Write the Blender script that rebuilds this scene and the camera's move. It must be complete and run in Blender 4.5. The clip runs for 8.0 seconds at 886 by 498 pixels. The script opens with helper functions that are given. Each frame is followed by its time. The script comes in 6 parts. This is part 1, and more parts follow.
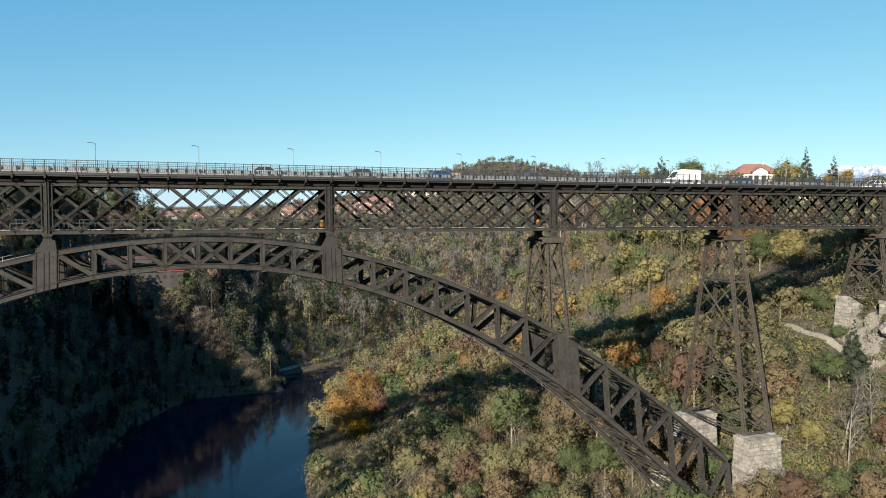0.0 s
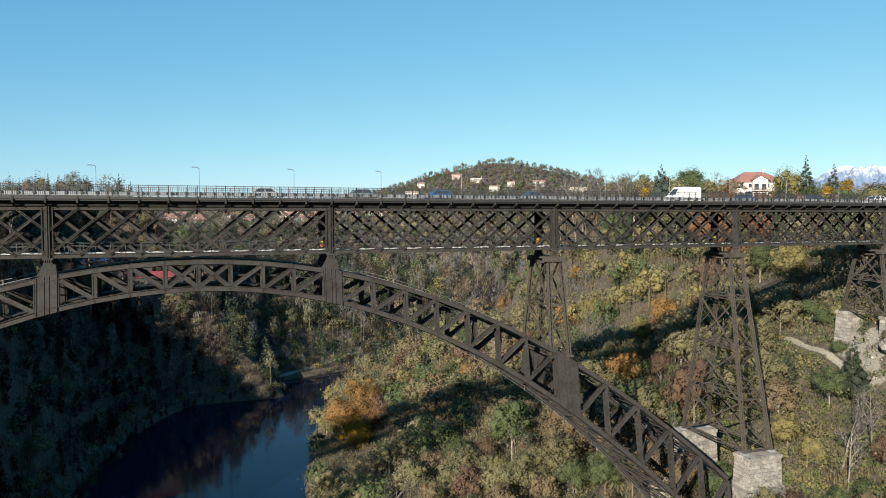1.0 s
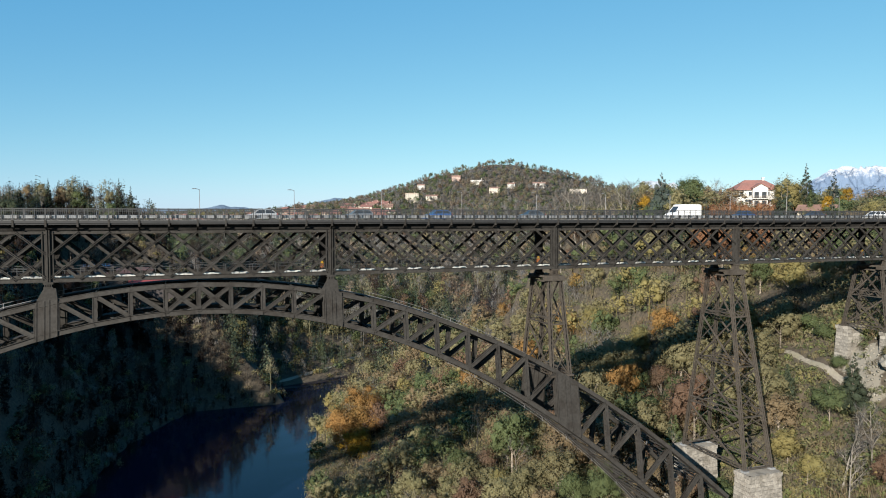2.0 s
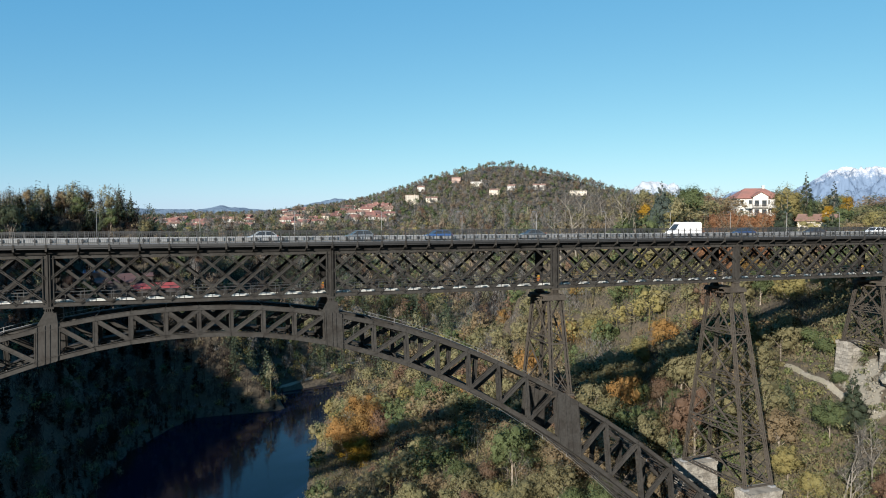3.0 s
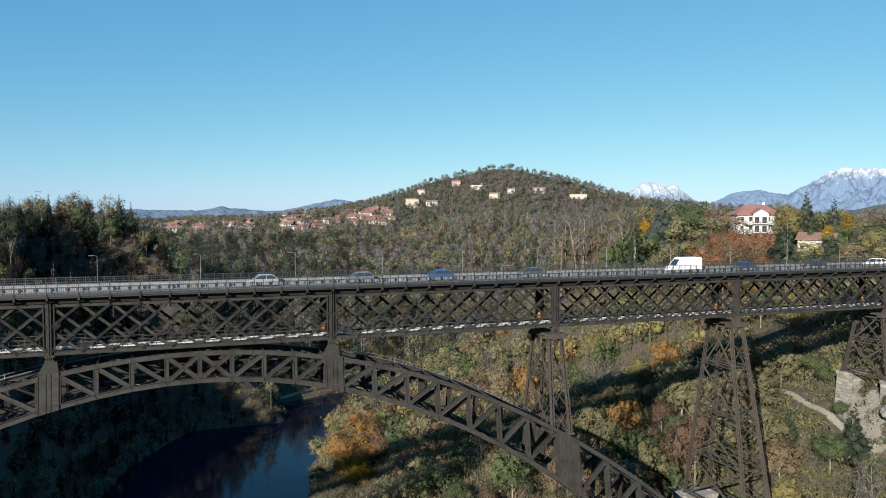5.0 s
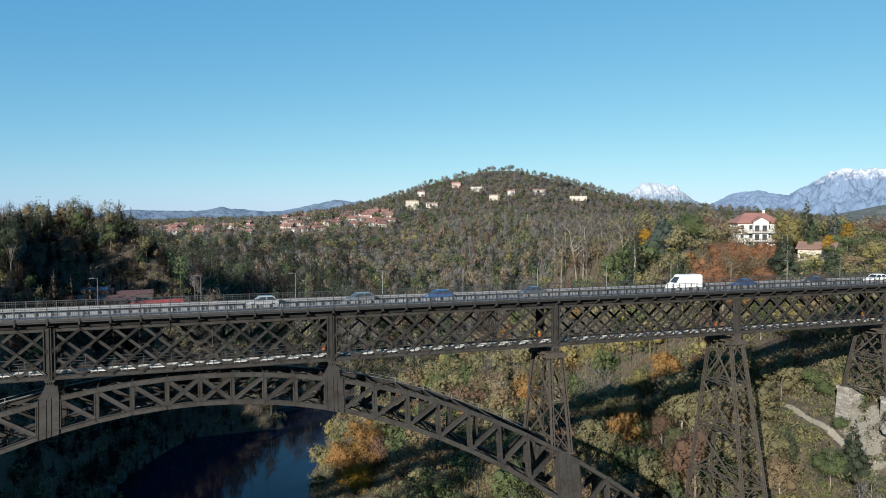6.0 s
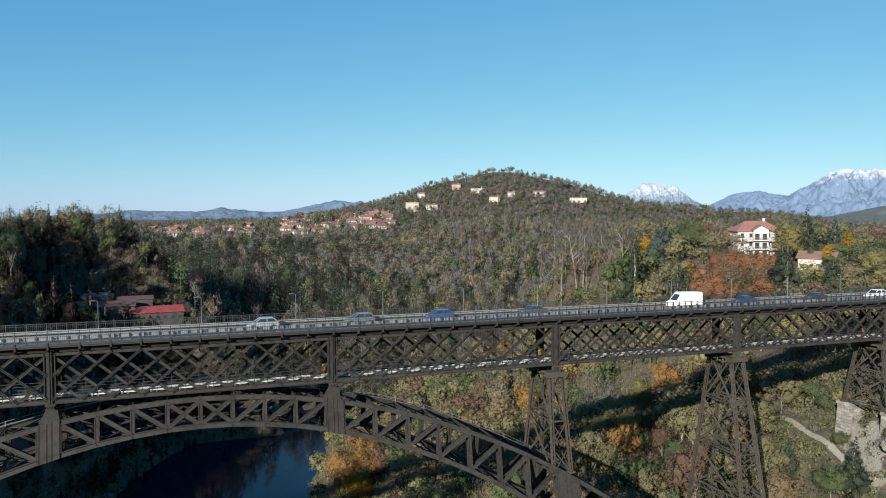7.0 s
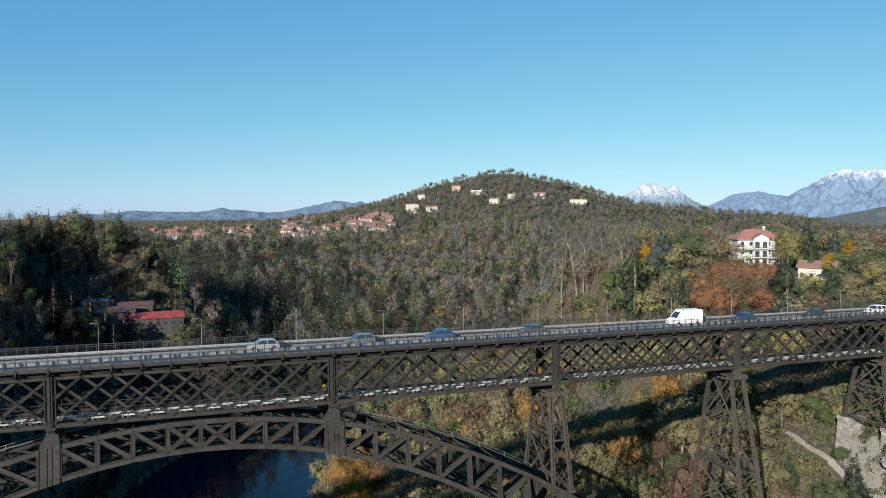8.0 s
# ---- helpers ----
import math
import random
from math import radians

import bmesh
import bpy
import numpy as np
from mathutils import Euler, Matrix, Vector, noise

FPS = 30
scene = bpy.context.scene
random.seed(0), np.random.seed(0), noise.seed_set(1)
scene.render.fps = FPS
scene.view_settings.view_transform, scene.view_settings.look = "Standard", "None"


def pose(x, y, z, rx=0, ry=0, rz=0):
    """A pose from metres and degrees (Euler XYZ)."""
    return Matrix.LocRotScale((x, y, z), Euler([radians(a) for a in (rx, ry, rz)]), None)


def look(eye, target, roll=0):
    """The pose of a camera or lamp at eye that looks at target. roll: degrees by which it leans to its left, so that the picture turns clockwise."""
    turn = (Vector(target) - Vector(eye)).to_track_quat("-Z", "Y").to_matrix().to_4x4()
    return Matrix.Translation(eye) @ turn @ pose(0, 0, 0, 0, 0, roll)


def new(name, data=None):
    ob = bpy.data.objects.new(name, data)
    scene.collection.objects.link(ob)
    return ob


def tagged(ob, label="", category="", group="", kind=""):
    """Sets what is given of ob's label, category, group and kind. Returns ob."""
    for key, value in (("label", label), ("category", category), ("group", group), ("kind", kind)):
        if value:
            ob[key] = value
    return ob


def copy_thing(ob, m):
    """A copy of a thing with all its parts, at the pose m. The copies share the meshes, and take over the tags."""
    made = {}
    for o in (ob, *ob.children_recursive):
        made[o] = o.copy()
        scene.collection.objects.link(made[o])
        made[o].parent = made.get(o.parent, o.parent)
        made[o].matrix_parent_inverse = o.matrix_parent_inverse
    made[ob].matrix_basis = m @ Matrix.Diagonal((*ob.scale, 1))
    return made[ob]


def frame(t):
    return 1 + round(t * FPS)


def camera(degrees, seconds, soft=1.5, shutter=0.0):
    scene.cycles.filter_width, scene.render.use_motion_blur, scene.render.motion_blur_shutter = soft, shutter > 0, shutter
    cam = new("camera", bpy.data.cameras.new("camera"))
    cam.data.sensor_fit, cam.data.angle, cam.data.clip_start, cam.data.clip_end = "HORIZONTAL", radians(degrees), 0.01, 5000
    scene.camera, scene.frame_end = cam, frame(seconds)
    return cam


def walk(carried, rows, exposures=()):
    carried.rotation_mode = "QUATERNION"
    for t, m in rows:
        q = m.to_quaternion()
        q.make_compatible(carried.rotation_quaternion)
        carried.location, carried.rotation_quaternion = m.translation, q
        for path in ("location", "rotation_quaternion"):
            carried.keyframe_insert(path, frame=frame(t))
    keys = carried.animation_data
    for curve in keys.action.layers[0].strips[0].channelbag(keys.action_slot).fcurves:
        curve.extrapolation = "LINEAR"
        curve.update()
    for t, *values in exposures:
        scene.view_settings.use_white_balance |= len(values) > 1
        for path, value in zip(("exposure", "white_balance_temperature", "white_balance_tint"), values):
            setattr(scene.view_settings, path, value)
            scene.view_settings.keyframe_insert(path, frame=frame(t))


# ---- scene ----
cam = camera(62.0, 8.0, soft=1.0)
# Bridge frame: x along the deck from the arch crown, y across it, z up from the river.
EYE0 = (-2.6, -99.2, 80.27)
ROWS = [
    (0.0, 0.0, 0.0), (0.5, 0.06, 1.40), (1.0, 0.12, 2.80), (1.5, 0.18, 4.20), (3.0, 0.37, 8.47), (3.5, 0.43, 9.90),
    (4.0, 0.5, 11.31), (4.5, 0.56, 12.73), (6.0, 0.75, 16.98), (6.5, 0.81, 18.40), (7.0, 0.87, 19.80), (7.5, 0.94, 21.20), (8.0, 1.0, 22.63),
]
walk(cam, [(t, pose(EYE0[0], EYE0[1] + b, EYE0[2] + z, 90 - 2.51, 0, -19.95)) for t, b, z in ROWS],
     exposures=[(0.0, 1.46, 7200, 10), (2.0, 1.34, 6850, 10), (4.0, 1.26, 6700, 10), (6.0, 1.21, 6600, 10), (8.0, 1.18, 6550, 10)])
# ---- world, sun, exposure ----
SUN_EL, SUN_AZ = radians(20.0), radians(46.0)   # azimuth: from the south side of the bridge towards its west end
sun_from = Vector((-math.sin(SUN_AZ) * math.cos(SUN_EL), -math.cos(SUN_AZ) * math.cos(SUN_EL), math.sin(SUN_EL)))
world = bpy.data.worlds.new("sky")
scene.world = world
world.use_nodes = True
wn = world.node_tree.nodes
sky = wn.new("ShaderNodeTexSky")
sky.sky_type, sky.sun_disc = "NISHITA", False
sky.sun_elevation = SUN_EL
sky.sun_rotation = math.atan2(sun_from.x, sun_from.y)
sky.air_density, sky.dust_density, sky.ozone_density, sky.altitude = 1.0, 0.2, 2.0, 300
split, join = wn.new("ShaderNodeSeparateColor"), wn.new("ShaderNodeCombineColor")


def blend(*terms):
    """Sum of sky channels, each with its weight, plus a constant: the clear, slightly cyan blue of a cold day, paling to white-blue at the horizon."""
    last = None
    for k, (channel, weight, plus) in enumerate(terms):
        n = wn.new("ShaderNodeMath")
        n.operation = "MULTIPLY_ADD"
        n.inputs[1].default_value, n.inputs[2].default_value = weight, plus
        world.node_tree.links.new(split.outputs[channel], n.inputs[0])
        if last:
            world.node_tree.links.new(last, n.inputs[2])
        last = n.outputs[0]
    return last


world.node_tree.links.new(sky.outputs[0], split.inputs[0])
for k, terms in enumerate((((0, 0.57, -0.1),), ((1, 0.625, 1.35),), ((2, 0.30, 3.95), (0, 0.255, 0.0)))):
    world.node_tree.links.new(blend(*terms), join.inputs[k])
world.node_tree.links.new(join.outputs[0], wn["Background"].inputs[0])
wn["Background"].inputs[1].default_value = 0.051
sun = new("sun", bpy.data.lights.new("sun", "SUN"))
sun.data.energy, sun.data.angle, sun.data.color = 5.0, radians(0.53), (1.0, 0.955, 0.885)
sun.matrix_world = look(sun_from * 100, (0, 0, 0))

# ---- materials ----
def mat(name, colour, rough=0.8, vary=0.25, fine=2.0, broad=0.15, metal=0.0, bump=0.0, other=None, island=False, per_object=0.0, leaf=False, wear=0.5, shine=0.5):
    """A surface with grain and broad patches towards a second colour."""
    m = bpy.data.materials.new(name)
    m.use_nodes = True
    nt = m.node_tree
    bsdf = nt.nodes["Principled BSDF"]
    bsdf.inputs["Roughness"].default_value, bsdf.inputs["Metallic"].default_value = rough, metal
    bsdf.inputs["Specular IOR Level"].default_value = 0.15 if leaf else shine
    geo = nt.nodes.new("ShaderNodeNewGeometry")
    n1, n2 = nt.nodes.new("ShaderNodeTexNoise"), nt.nodes.new("ShaderNodeTexNoise")
    n1.inputs["Scale"].default_value, n2.inputs["Scale"].default_value = fine, broad
    n1.inputs["Detail"].default_value, n2.inputs["Detail"].default_value = 6, 4
    for n in (n1, n2):
        nt.links.new(geo.outputs["Position"], n.inputs["Vector"])
    mix = nt.nodes.new("ShaderNodeMix")
    mix.data_type = "RGBA"
    mix.inputs[6].default_value = (*colour, 1)
    mix.inputs[7].default_value = (*(other or [c * 0.55 for c in colour]), 1)
    ramp = nt.nodes.new("ShaderNodeMapRange")
    ramp.inputs[1].default_value, ramp.inputs[2].default_value = 0.62 - 0.3 * wear, 0.78 - 0.2 * wear
    nt.links.new(n2.outputs["Fac"], ramp.inputs[0])
    nt.links.new(ramp.outputs[0], mix.inputs[0])
    hsv = nt.nodes.new("ShaderNodeHueSaturation")
    val = nt.nodes.new("ShaderNodeMapRange")
    val.inputs[1].default_value, val.inputs[2].default_value = 0.25, 0.75
    val.inputs[3].default_value, val.inputs[4].default_value = 1 - vary, 1 + vary
    nt.links.new(n1.outputs["Fac"], val.inputs[0])
    last = val.outputs[0]
    for use, sock, amount in ((island, geo.outputs["Random Per Island"], 0.09), (per_object, None, per_object)):
        if use:
            if sock is None:
                sock = nt.nodes.new("ShaderNodeObjectInfo").outputs["Random"]
            r = nt.nodes.new("ShaderNodeMapRange")
            r.inputs[3].default_value, r.inputs[4].default_value = 1 - amount, 1 + amount
            nt.links.new(sock, r.inputs[0])
            mul = nt.nodes.new("ShaderNodeMath")
            mul.operation = "MULTIPLY"
            nt.links.new(last, mul.inputs[0])
            nt.links.new(r.outputs[0], mul.inputs[1])
            last = mul.outputs[0]
    nt.links.new(last, hsv.inputs["Value"])
    nt.links.new(mix.outputs[2], hsv.inputs["Color"])
    nt.links.new(hsv.outputs[0], bsdf.inputs["Base Color"])
    if bump:
        b = nt.nodes.new("ShaderNodeBump")
        b.inputs["Strength"].default_value, b.inputs["Distance"].default_value = bump, 0.1
        nt.links.new(n1.outputs["Fac"], b.inputs["Height"])
        nt.links.new(b.outputs[0], bsdf.inputs["Normal"])
    if leaf:
        tr = nt.nodes.new("ShaderNodeBsdfTranslucent")
        nt.links.new(hsv.outputs[0], tr.inputs["Color"])
        ms = nt.nodes.new("ShaderNodeMixShader")
        ms.inputs[0].default_value = 0.5
        nt.links.new(bsdf.outputs[0], ms.inputs[1])
        nt.links.new(tr.outputs[0], ms.inputs[2])
        gaps, open_ = nt.nodes.new("ShaderNodeMixShader"), nt.nodes.new("ShaderNodeBsdfTransparent")      # a tuft of leaves is not closed
        gaps.inputs[0].default_value = 0.3
        nt.links.new(ms.outputs[0], gaps.inputs[1])
        nt.links.new(open_.outputs[0], gaps.inputs[2])
        nt.links.new(gaps.outputs[0], nt.nodes["Material Output"].inputs["Surface"])
    return m


M_IRON = mat("brown_iron_paint", (0.0292, 0.0275, 0.0253), 0.7, 0.3, 3.0, 0.5, other=(0.0215, 0.0193, 0.0172), per_object=0.10, shine=0.08)
# darker copy of the iron paint: shade inside and under the decks
M_IRON_SHADE = mat("shade_dark_iron", (0.0165, 0.0152, 0.0142), 0.7, 0.2, 3.0, 0.5, per_object=0.1, shine=0.08)
# lighter copy of the iron paint: sun on the tower legs in the colour
M_IRON_TOWER = mat("sunlit_tower_paint", (0.046, 0.040, 0.034), 0.75, 0.25, 3.0, 0.5, other=(0.034, 0.029, 0.024), per_object=0.14, shine=0.08)
M_RAILING = mat("grey_iron_railing", (0.024, 0.024, 0.0245), 0.5, 0.15, 4.0, 0.6)
M_GUARD = mat("galvanised_barrier", (0.2, 0.207, 0.215), 0.5, 0.15, 2.0, 0.4, metal=0.2, other=(0.16, 0.163, 0.165), shine=0.3)
M_ROAD = mat("pale_asphalt", (0.13, 0.132, 0.138), 0.85, 0.15, 6.0, 0.25, bump=0.2, other=(0.1, 0.101, 0.105))
M_KERB = mat("concrete_kerb", (0.12, 0.118, 0.112), 0.85, 0.18, 4.0, 0.5, bump=0.2)
# edge tone darkened: the shadowed recess under the railing, put into the colour
M_EDGE = mat("shade_dark_edge", (0.0125, 0.0125, 0.013), 0.7, 0.2, 3.0, 0.6)
M_RAIL = mat("polished_rail_steel", (0.5, 0.5, 0.48), 0.35, 0.1, 5.0, 1.0, metal=0.4)
M_SLEEPER = mat("sleeper_timber", (0.12, 0.10, 0.085), 0.85, 0.25, 5.0, 1.0)
M_STONE = mat("pale_stone_masonry", (0.165, 0.153, 0.134), 0.9, 0.4, 3.0, 0.6, bump=0.8, other=(0.12, 0.108, 0.09), per_object=0.25)
M_MORTAR = mat("mortar", (0.19, 0.17, 0.14), 0.95, 0.2, 4.0, 0.6, bump=0.4)
M_GROUND = mat("leaf_littered_slope", (0.048, 0.037, 0.024), 0.95, 0.6, 1.1, 0.05, bump=0.9, other=(0.036, 0.03, 0.019))


def bare_patches(m, spots):
    """Pale rubble and trodden earth showing through the litter round some places."""
    nt = m.node_tree
    hsv = next(n for n in nt.nodes if n.type == "HUE_SAT")
    bsdf = nt.nodes["Principled BSDF"]
    geo, noi = nt.nodes.new("ShaderNodeNewGeometry"), nt.nodes.new("ShaderNodeTexNoise")
    noi.inputs["Scale"].default_value, noi.inputs["Detail"].default_value = 0.45, 6
    nt.links.new(geo.outputs["Position"], noi.inputs["Vector"])
    last = hsv.outputs[0]
    for place, radius, colour in spots:
        dist, add, mr, mix = nt.nodes.new("ShaderNodeVectorMath"), nt.nodes.new("ShaderNodeMath"), nt.nodes.new("ShaderNodeMapRange"), nt.nodes.new("ShaderNodeMix")
        dist.operation, add.operation, mix.data_type = "DISTANCE", "MULTIPLY_ADD", "RGBA"
        dist.inputs[1].default_value = place
        nt.links.new(geo.outputs["Position"], dist.inputs[0])
        add.inputs[1].default_value = radius * 2.2
        nt.links.new(noi.outputs["Fac"], add.inputs[0])
        nt.links.new(dist.outputs["Value"], add.inputs[2])
        mr.inputs[1].default_value, mr.inputs[2].default_value = radius * 1.75, radius * 2.0
        mr.inputs[3].default_value, mr.inputs[4].default_value = 1.0, 0.0
        nt.links.new(add.outputs[0], mr.inputs[0])
        nt.links.new(mr.outputs[0], mix.inputs[0])
        nt.links.new(last, mix.inputs[6])
        mix.inputs[7].default_value = (*colour, 1)
        last = mix.outputs[2]
    nt.links.new(last, bsdf.inputs["Base Color"])


bare_patches(M_GROUND, [((114.5, -1, 59.5), 5.2, (0.165, 0.15, 0.122)), ((110, -5, 56.5), 5.0, (0.155, 0.14, 0.112)), ((107, -8, 54.5), 3.0, (0.15, 0.135, 0.105)), ((85, -12, 38), 4.0, (0.15, 0.135, 0.105)),
                        ((172, 58, 84), 14.0, (0.07, 0.11, 0.03)), ((165, 52, 82), 9.0, (0.08, 0.12, 0.035))])
M_BARK = mat("grey_bark", (0.15, 0.125, 0.10), 0.9, 0.3, 3.0, 0.5, other=(0.09, 0.075, 0.06), per_object=0.3)
M_PALE_BARK = mat("pale_bark", (0.125, 0.112, 0.095), 0.9, 0.25, 3.0, 0.5, other=(0.1, 0.09, 0.075), per_object=0.2)
def leaves(name, colour, other, each=0.16):
    return mat(name, colour, 0.7, 0.17, 0.45, 0.06, other=other, island=True, per_object=each, leaf=True)


LEAVES = dict(
    olive=leaves("olive_leaves", (0.192, 0.172, 0.094), (0.152, 0.146, 0.076)),
    green=leaves("green_leaves", (0.1, 0.124, 0.056), (0.078, 0.1, 0.046)),
    yellow=leaves("yellow_green_leaves", (0.24, 0.205, 0.086), (0.19, 0.172, 0.074)),
    gold=leaves("golden_leaves", (0.33, 0.2, 0.028), (0.26, 0.165, 0.028), 0.15),
    orange=leaves("orange_brown_leaves", (0.25, 0.142, 0.052), (0.22, 0.147, 0.054), 0.2),
    russet=leaves("russet_leaves", (0.15, 0.096, 0.066), (0.12, 0.083, 0.056)),
    grass=leaves("rough_grass_blades", (0.15, 0.178, 0.066), (0.165, 0.165, 0.08)),
    brown=leaves("dry_brown_leaves", (0.195, 0.147, 0.088), (0.16, 0.125, 0.076)),
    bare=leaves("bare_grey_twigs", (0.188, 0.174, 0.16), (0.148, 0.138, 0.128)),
    rust=leaves("rust_red_leaves", (0.26, 0.125, 0.062), (0.2, 0.115, 0.07), 0.12),
    straw=leaves("pale_dry_grass", (0.213, 0.178, 0.114), (0.167, 0.144, 0.084)),
    # needles darkened below fir: shade of the western bank put into the colour
    conifer=leaves("shade_dark_needles", (0.018, 0.0145, 0.0125), (0.014, 0.0118, 0.0105), 0.2),
    cedar=leaves("blue_green_needles", (0.078, 0.1, 0.086), (0.062, 0.08, 0.07), 0.15),
    # olive and brown greyed for the far woods: distance haze in the colour
    grey_olive=leaves("hazy_olive_leaves", (0.175, 0.163, 0.1), (0.14, 0.136, 0.084)),
    dun=leaves("hazy_dun_leaves", (0.2, 0.155, 0.113), (0.165, 0.128, 0.096)),
    fir=leaves("dark_green_fir_needles", (0.06, 0.076, 0.047), (0.048, 0.062, 0.04), 0.2),
    # twigs darkened likewise, for the shade over the western woods
    twig=leaves("shade_dark_twigs", (0.03, 0.0212, 0.019), (0.022, 0.0165, 0.015)),
)
M_PLASTER = mat("cream_plaster", (0.29, 0.265, 0.23), 0.9, 0.1, 1.0, 0.15, other=(0.38, 0.33, 0.27), per_object=0.2)
M_WHITE = mat("white_plaster", (0.37, 0.36, 0.34), 0.9, 0.08, 1.0, 0.15, other=(0.31, 0.3, 0.28), per_object=0.08)
M_TILE = mat("red_roof_tiles", (0.15, 0.066, 0.053), 0.85, 0.3, 2.0, 0.3, other=(0.115, 0.058, 0.048), per_object=0.25, bump=0.3)
M_TILE_BROWN = mat("brown_roof_tiles", (0.14, 0.08, 0.06), 0.85, 0.25, 2.0, 0.3, other=(0.2, 0.12, 0.09), per_object=0.25)
M_REDROOF = mat("red_sheet_roof", (0.19, 0.03, 0.027), 0.6, 0.3, 0.6, 0.2, other=(0.11, 0.03, 0.028))
# red sheet darkened: the shade lying on the works, put into the colour
M_RED_SHADE = mat("shade_dull_red_sheet", (0.062, 0.03, 0.027), 0.7, 0.3, 0.6, 0.2, other=(0.045, 0.028, 0.027))
M_PINK = mat("pink_plaster", (0.3, 0.21, 0.18), 0.9, 0.1, 1.0, 0.15, per_object=0.1)
M_BLUE = mat("blue_sign_paint", (0.03, 0.12, 0.26), 0.5, 0.2, 0.6, 0.1)
# grey darkened to hold the shade on the works walls; also two villa roofs
M_GREYWALL = mat("grey_render", (0.042, 0.035, 0.034), 0.9, 0.15, 1.0, 0.2)
M_GLASSDARK = mat("dark_window_glass", (0.03, 0.035, 0.04), 0.12, 0.1, 1.0, 0.5)
M_ROCK = mat("pale_limestone", (0.165, 0.152, 0.128), 0.95, 0.5, 1.6, 0.3, bump=1.0, other=(0.1, 0.093, 0.072))
M_EARTH = mat("pale_earth_path", (0.19, 0.17, 0.135), 0.95, 0.25, 1.5, 0.2, bump=0.4, other=(0.16, 0.145, 0.10))
M_TYRE = mat("tyre_rubber", (0.02, 0.02, 0.02), 0.8, 0.1)
M_CARGLASS = mat("car_glass", (0.02, 0.025, 0.03), 0.05, 0.05)
M_LAMP = mat("grey_lamp_post", (0.16, 0.16, 0.165), 0.45, 0.1, 3.0, 1.0, metal=0.3)


def paint(name, colour):
    return mat(name, colour, 0.25, 0.03, 5.0, 0.5, other=[c * 0.93 for c in colour])


def water_material():
    m = bpy.data.materials.new("river_water")
    m.use_nodes = True
    nt = m.node_tree
    b = nt.nodes["Principled BSDF"]
    b.inputs["Base Color"].default_value = (0.002, 0.005, 0.015, 1)
    b.inputs["Roughness"].default_value, b.inputs["IOR"].default_value, b.inputs["Specular IOR Level"].default_value = 0.05, 1.33, 0.24
    geo, n, bump = nt.nodes.new("ShaderNodeNewGeometry"), nt.nodes.new("ShaderNodeTexNoise"), nt.nodes.new("ShaderNodeBump")
    n.inputs["Scale"].default_value, n.inputs["Detail"].default_value = 0.35, 5
    bump.inputs["Strength"].default_value, bump.inputs["Distance"].default_value = 0.05, 0.3
    nt.links.new(geo.outputs["Position"], n.inputs["Vector"])
    nt.links.new(n.outputs["Fac"], bump.inputs["Height"])
    nt.links.new(bump.outputs[0], b.inputs["Normal"])
    return m


M_WATER = water_material()


# ---- mesh helpers ----
class Geo:
    """Gathers boxes, tubes and faces for one mesh."""

    def __init__(self):
        self.v, self.f, self.mi = [], [], []

    def add(self, verts, faces, slot=0):
        n = len(self.v)
        self.v += [tuple(p) for p in verts]
        self.f += [tuple(i + n for i in q) for q in faces]
        self.mi += [slot] * len(faces)
        return self

    def hexa(self, c, slot=0):
        return self.add(c, [(0, 3, 2, 1), (4, 5, 6, 7), (0, 1, 5, 4), (1, 2, 6, 5), (2, 3, 7, 6), (3, 0, 4, 7)], slot)

    def box(self, x0, x1, y0, y1, z0, z1, slot=0):
        return self.hexa([(x0, y0, z0), (x1, y0, z0), (x1, y1, z0), (x0, y1, z0), (x0, y0, z1), (x1, y0, z1), (x1, y1, z1), (x0, y1, z1)], slot)

    def bar(self, a, b, w, d, n=(0, 1, 0), slot=0, off=0.0, side=0.0):
        """A straight bar from a to b: w wide in the plane whose normal is n, d deep along n; off along n, side across."""
        a, b, n = Vector(a), Vector(b), Vector(n)
        t = (b - a).normalized()
        u = n.cross(t)
        if u.length < 1e-4:
            u = Vector((1, 0, 0)).cross(t)
        u.normalize()
        n = t.cross(u)
        a, b = a + n * off + u * side, b + n * off + u * side
        q = [(-1, -1), (1, -1), (1, 1), (-1, 1)]
        return self.hexa([p + u * (i * w / 2) + n * (j * d / 2) for p in (a, b) for i, j in q], slot)

    def tube(self, pts, radii, sides=6, slot=0):
        rings = []
        for k, p in enumerate(pts):
            p = Vector(p)
            t = (Vector(pts[min(k + 1, len(pts) - 1)]) - Vector(pts[max(k - 1, 0)])).normalized()
            u = t.cross(Vector((0.31, 0.95, 0.05))).normalized()
            w = t.cross(u)
            rings.append([p + (u * math.cos(s * 2 * math.pi / sides) + w * math.sin(s * 2 * math.pi / sides)) * radii[k] for s in range(sides)])
        n, faces = len(rings), []
        for k in range(n - 1):
            for s in range(sides):
                faces.append((k * sides + s, k * sides + (s + 1) % sides, (k + 1) * sides + (s + 1) % sides, (k + 1) * sides + s))
        faces += [tuple(range(sides))[::-1], tuple((n - 1) * sides + s for s in range(sides))]
        return self.add([p for r in rings for p in r], faces, slot)

    def mesh(self, name, mats):
        me = bpy.data.meshes.new(name)
        me.from_pydata(self.v, [], self.f)
        for m in (mats if isinstance(mats, (list, tuple)) else [mats]):
            me.materials.append(m)
        if any(self.mi):
            me.polygons.foreach_set("material_index", self.mi)
        me.update()
        return me


def part(name, geo, material, parent=None, label=""):
    me = geo if isinstance(geo, bpy.types.Mesh) else geo.mesh(name, material)
    ob = new(name, me)
    if parent:
        ob.parent = parent
    if label:
        ob["label"] = label
    return ob


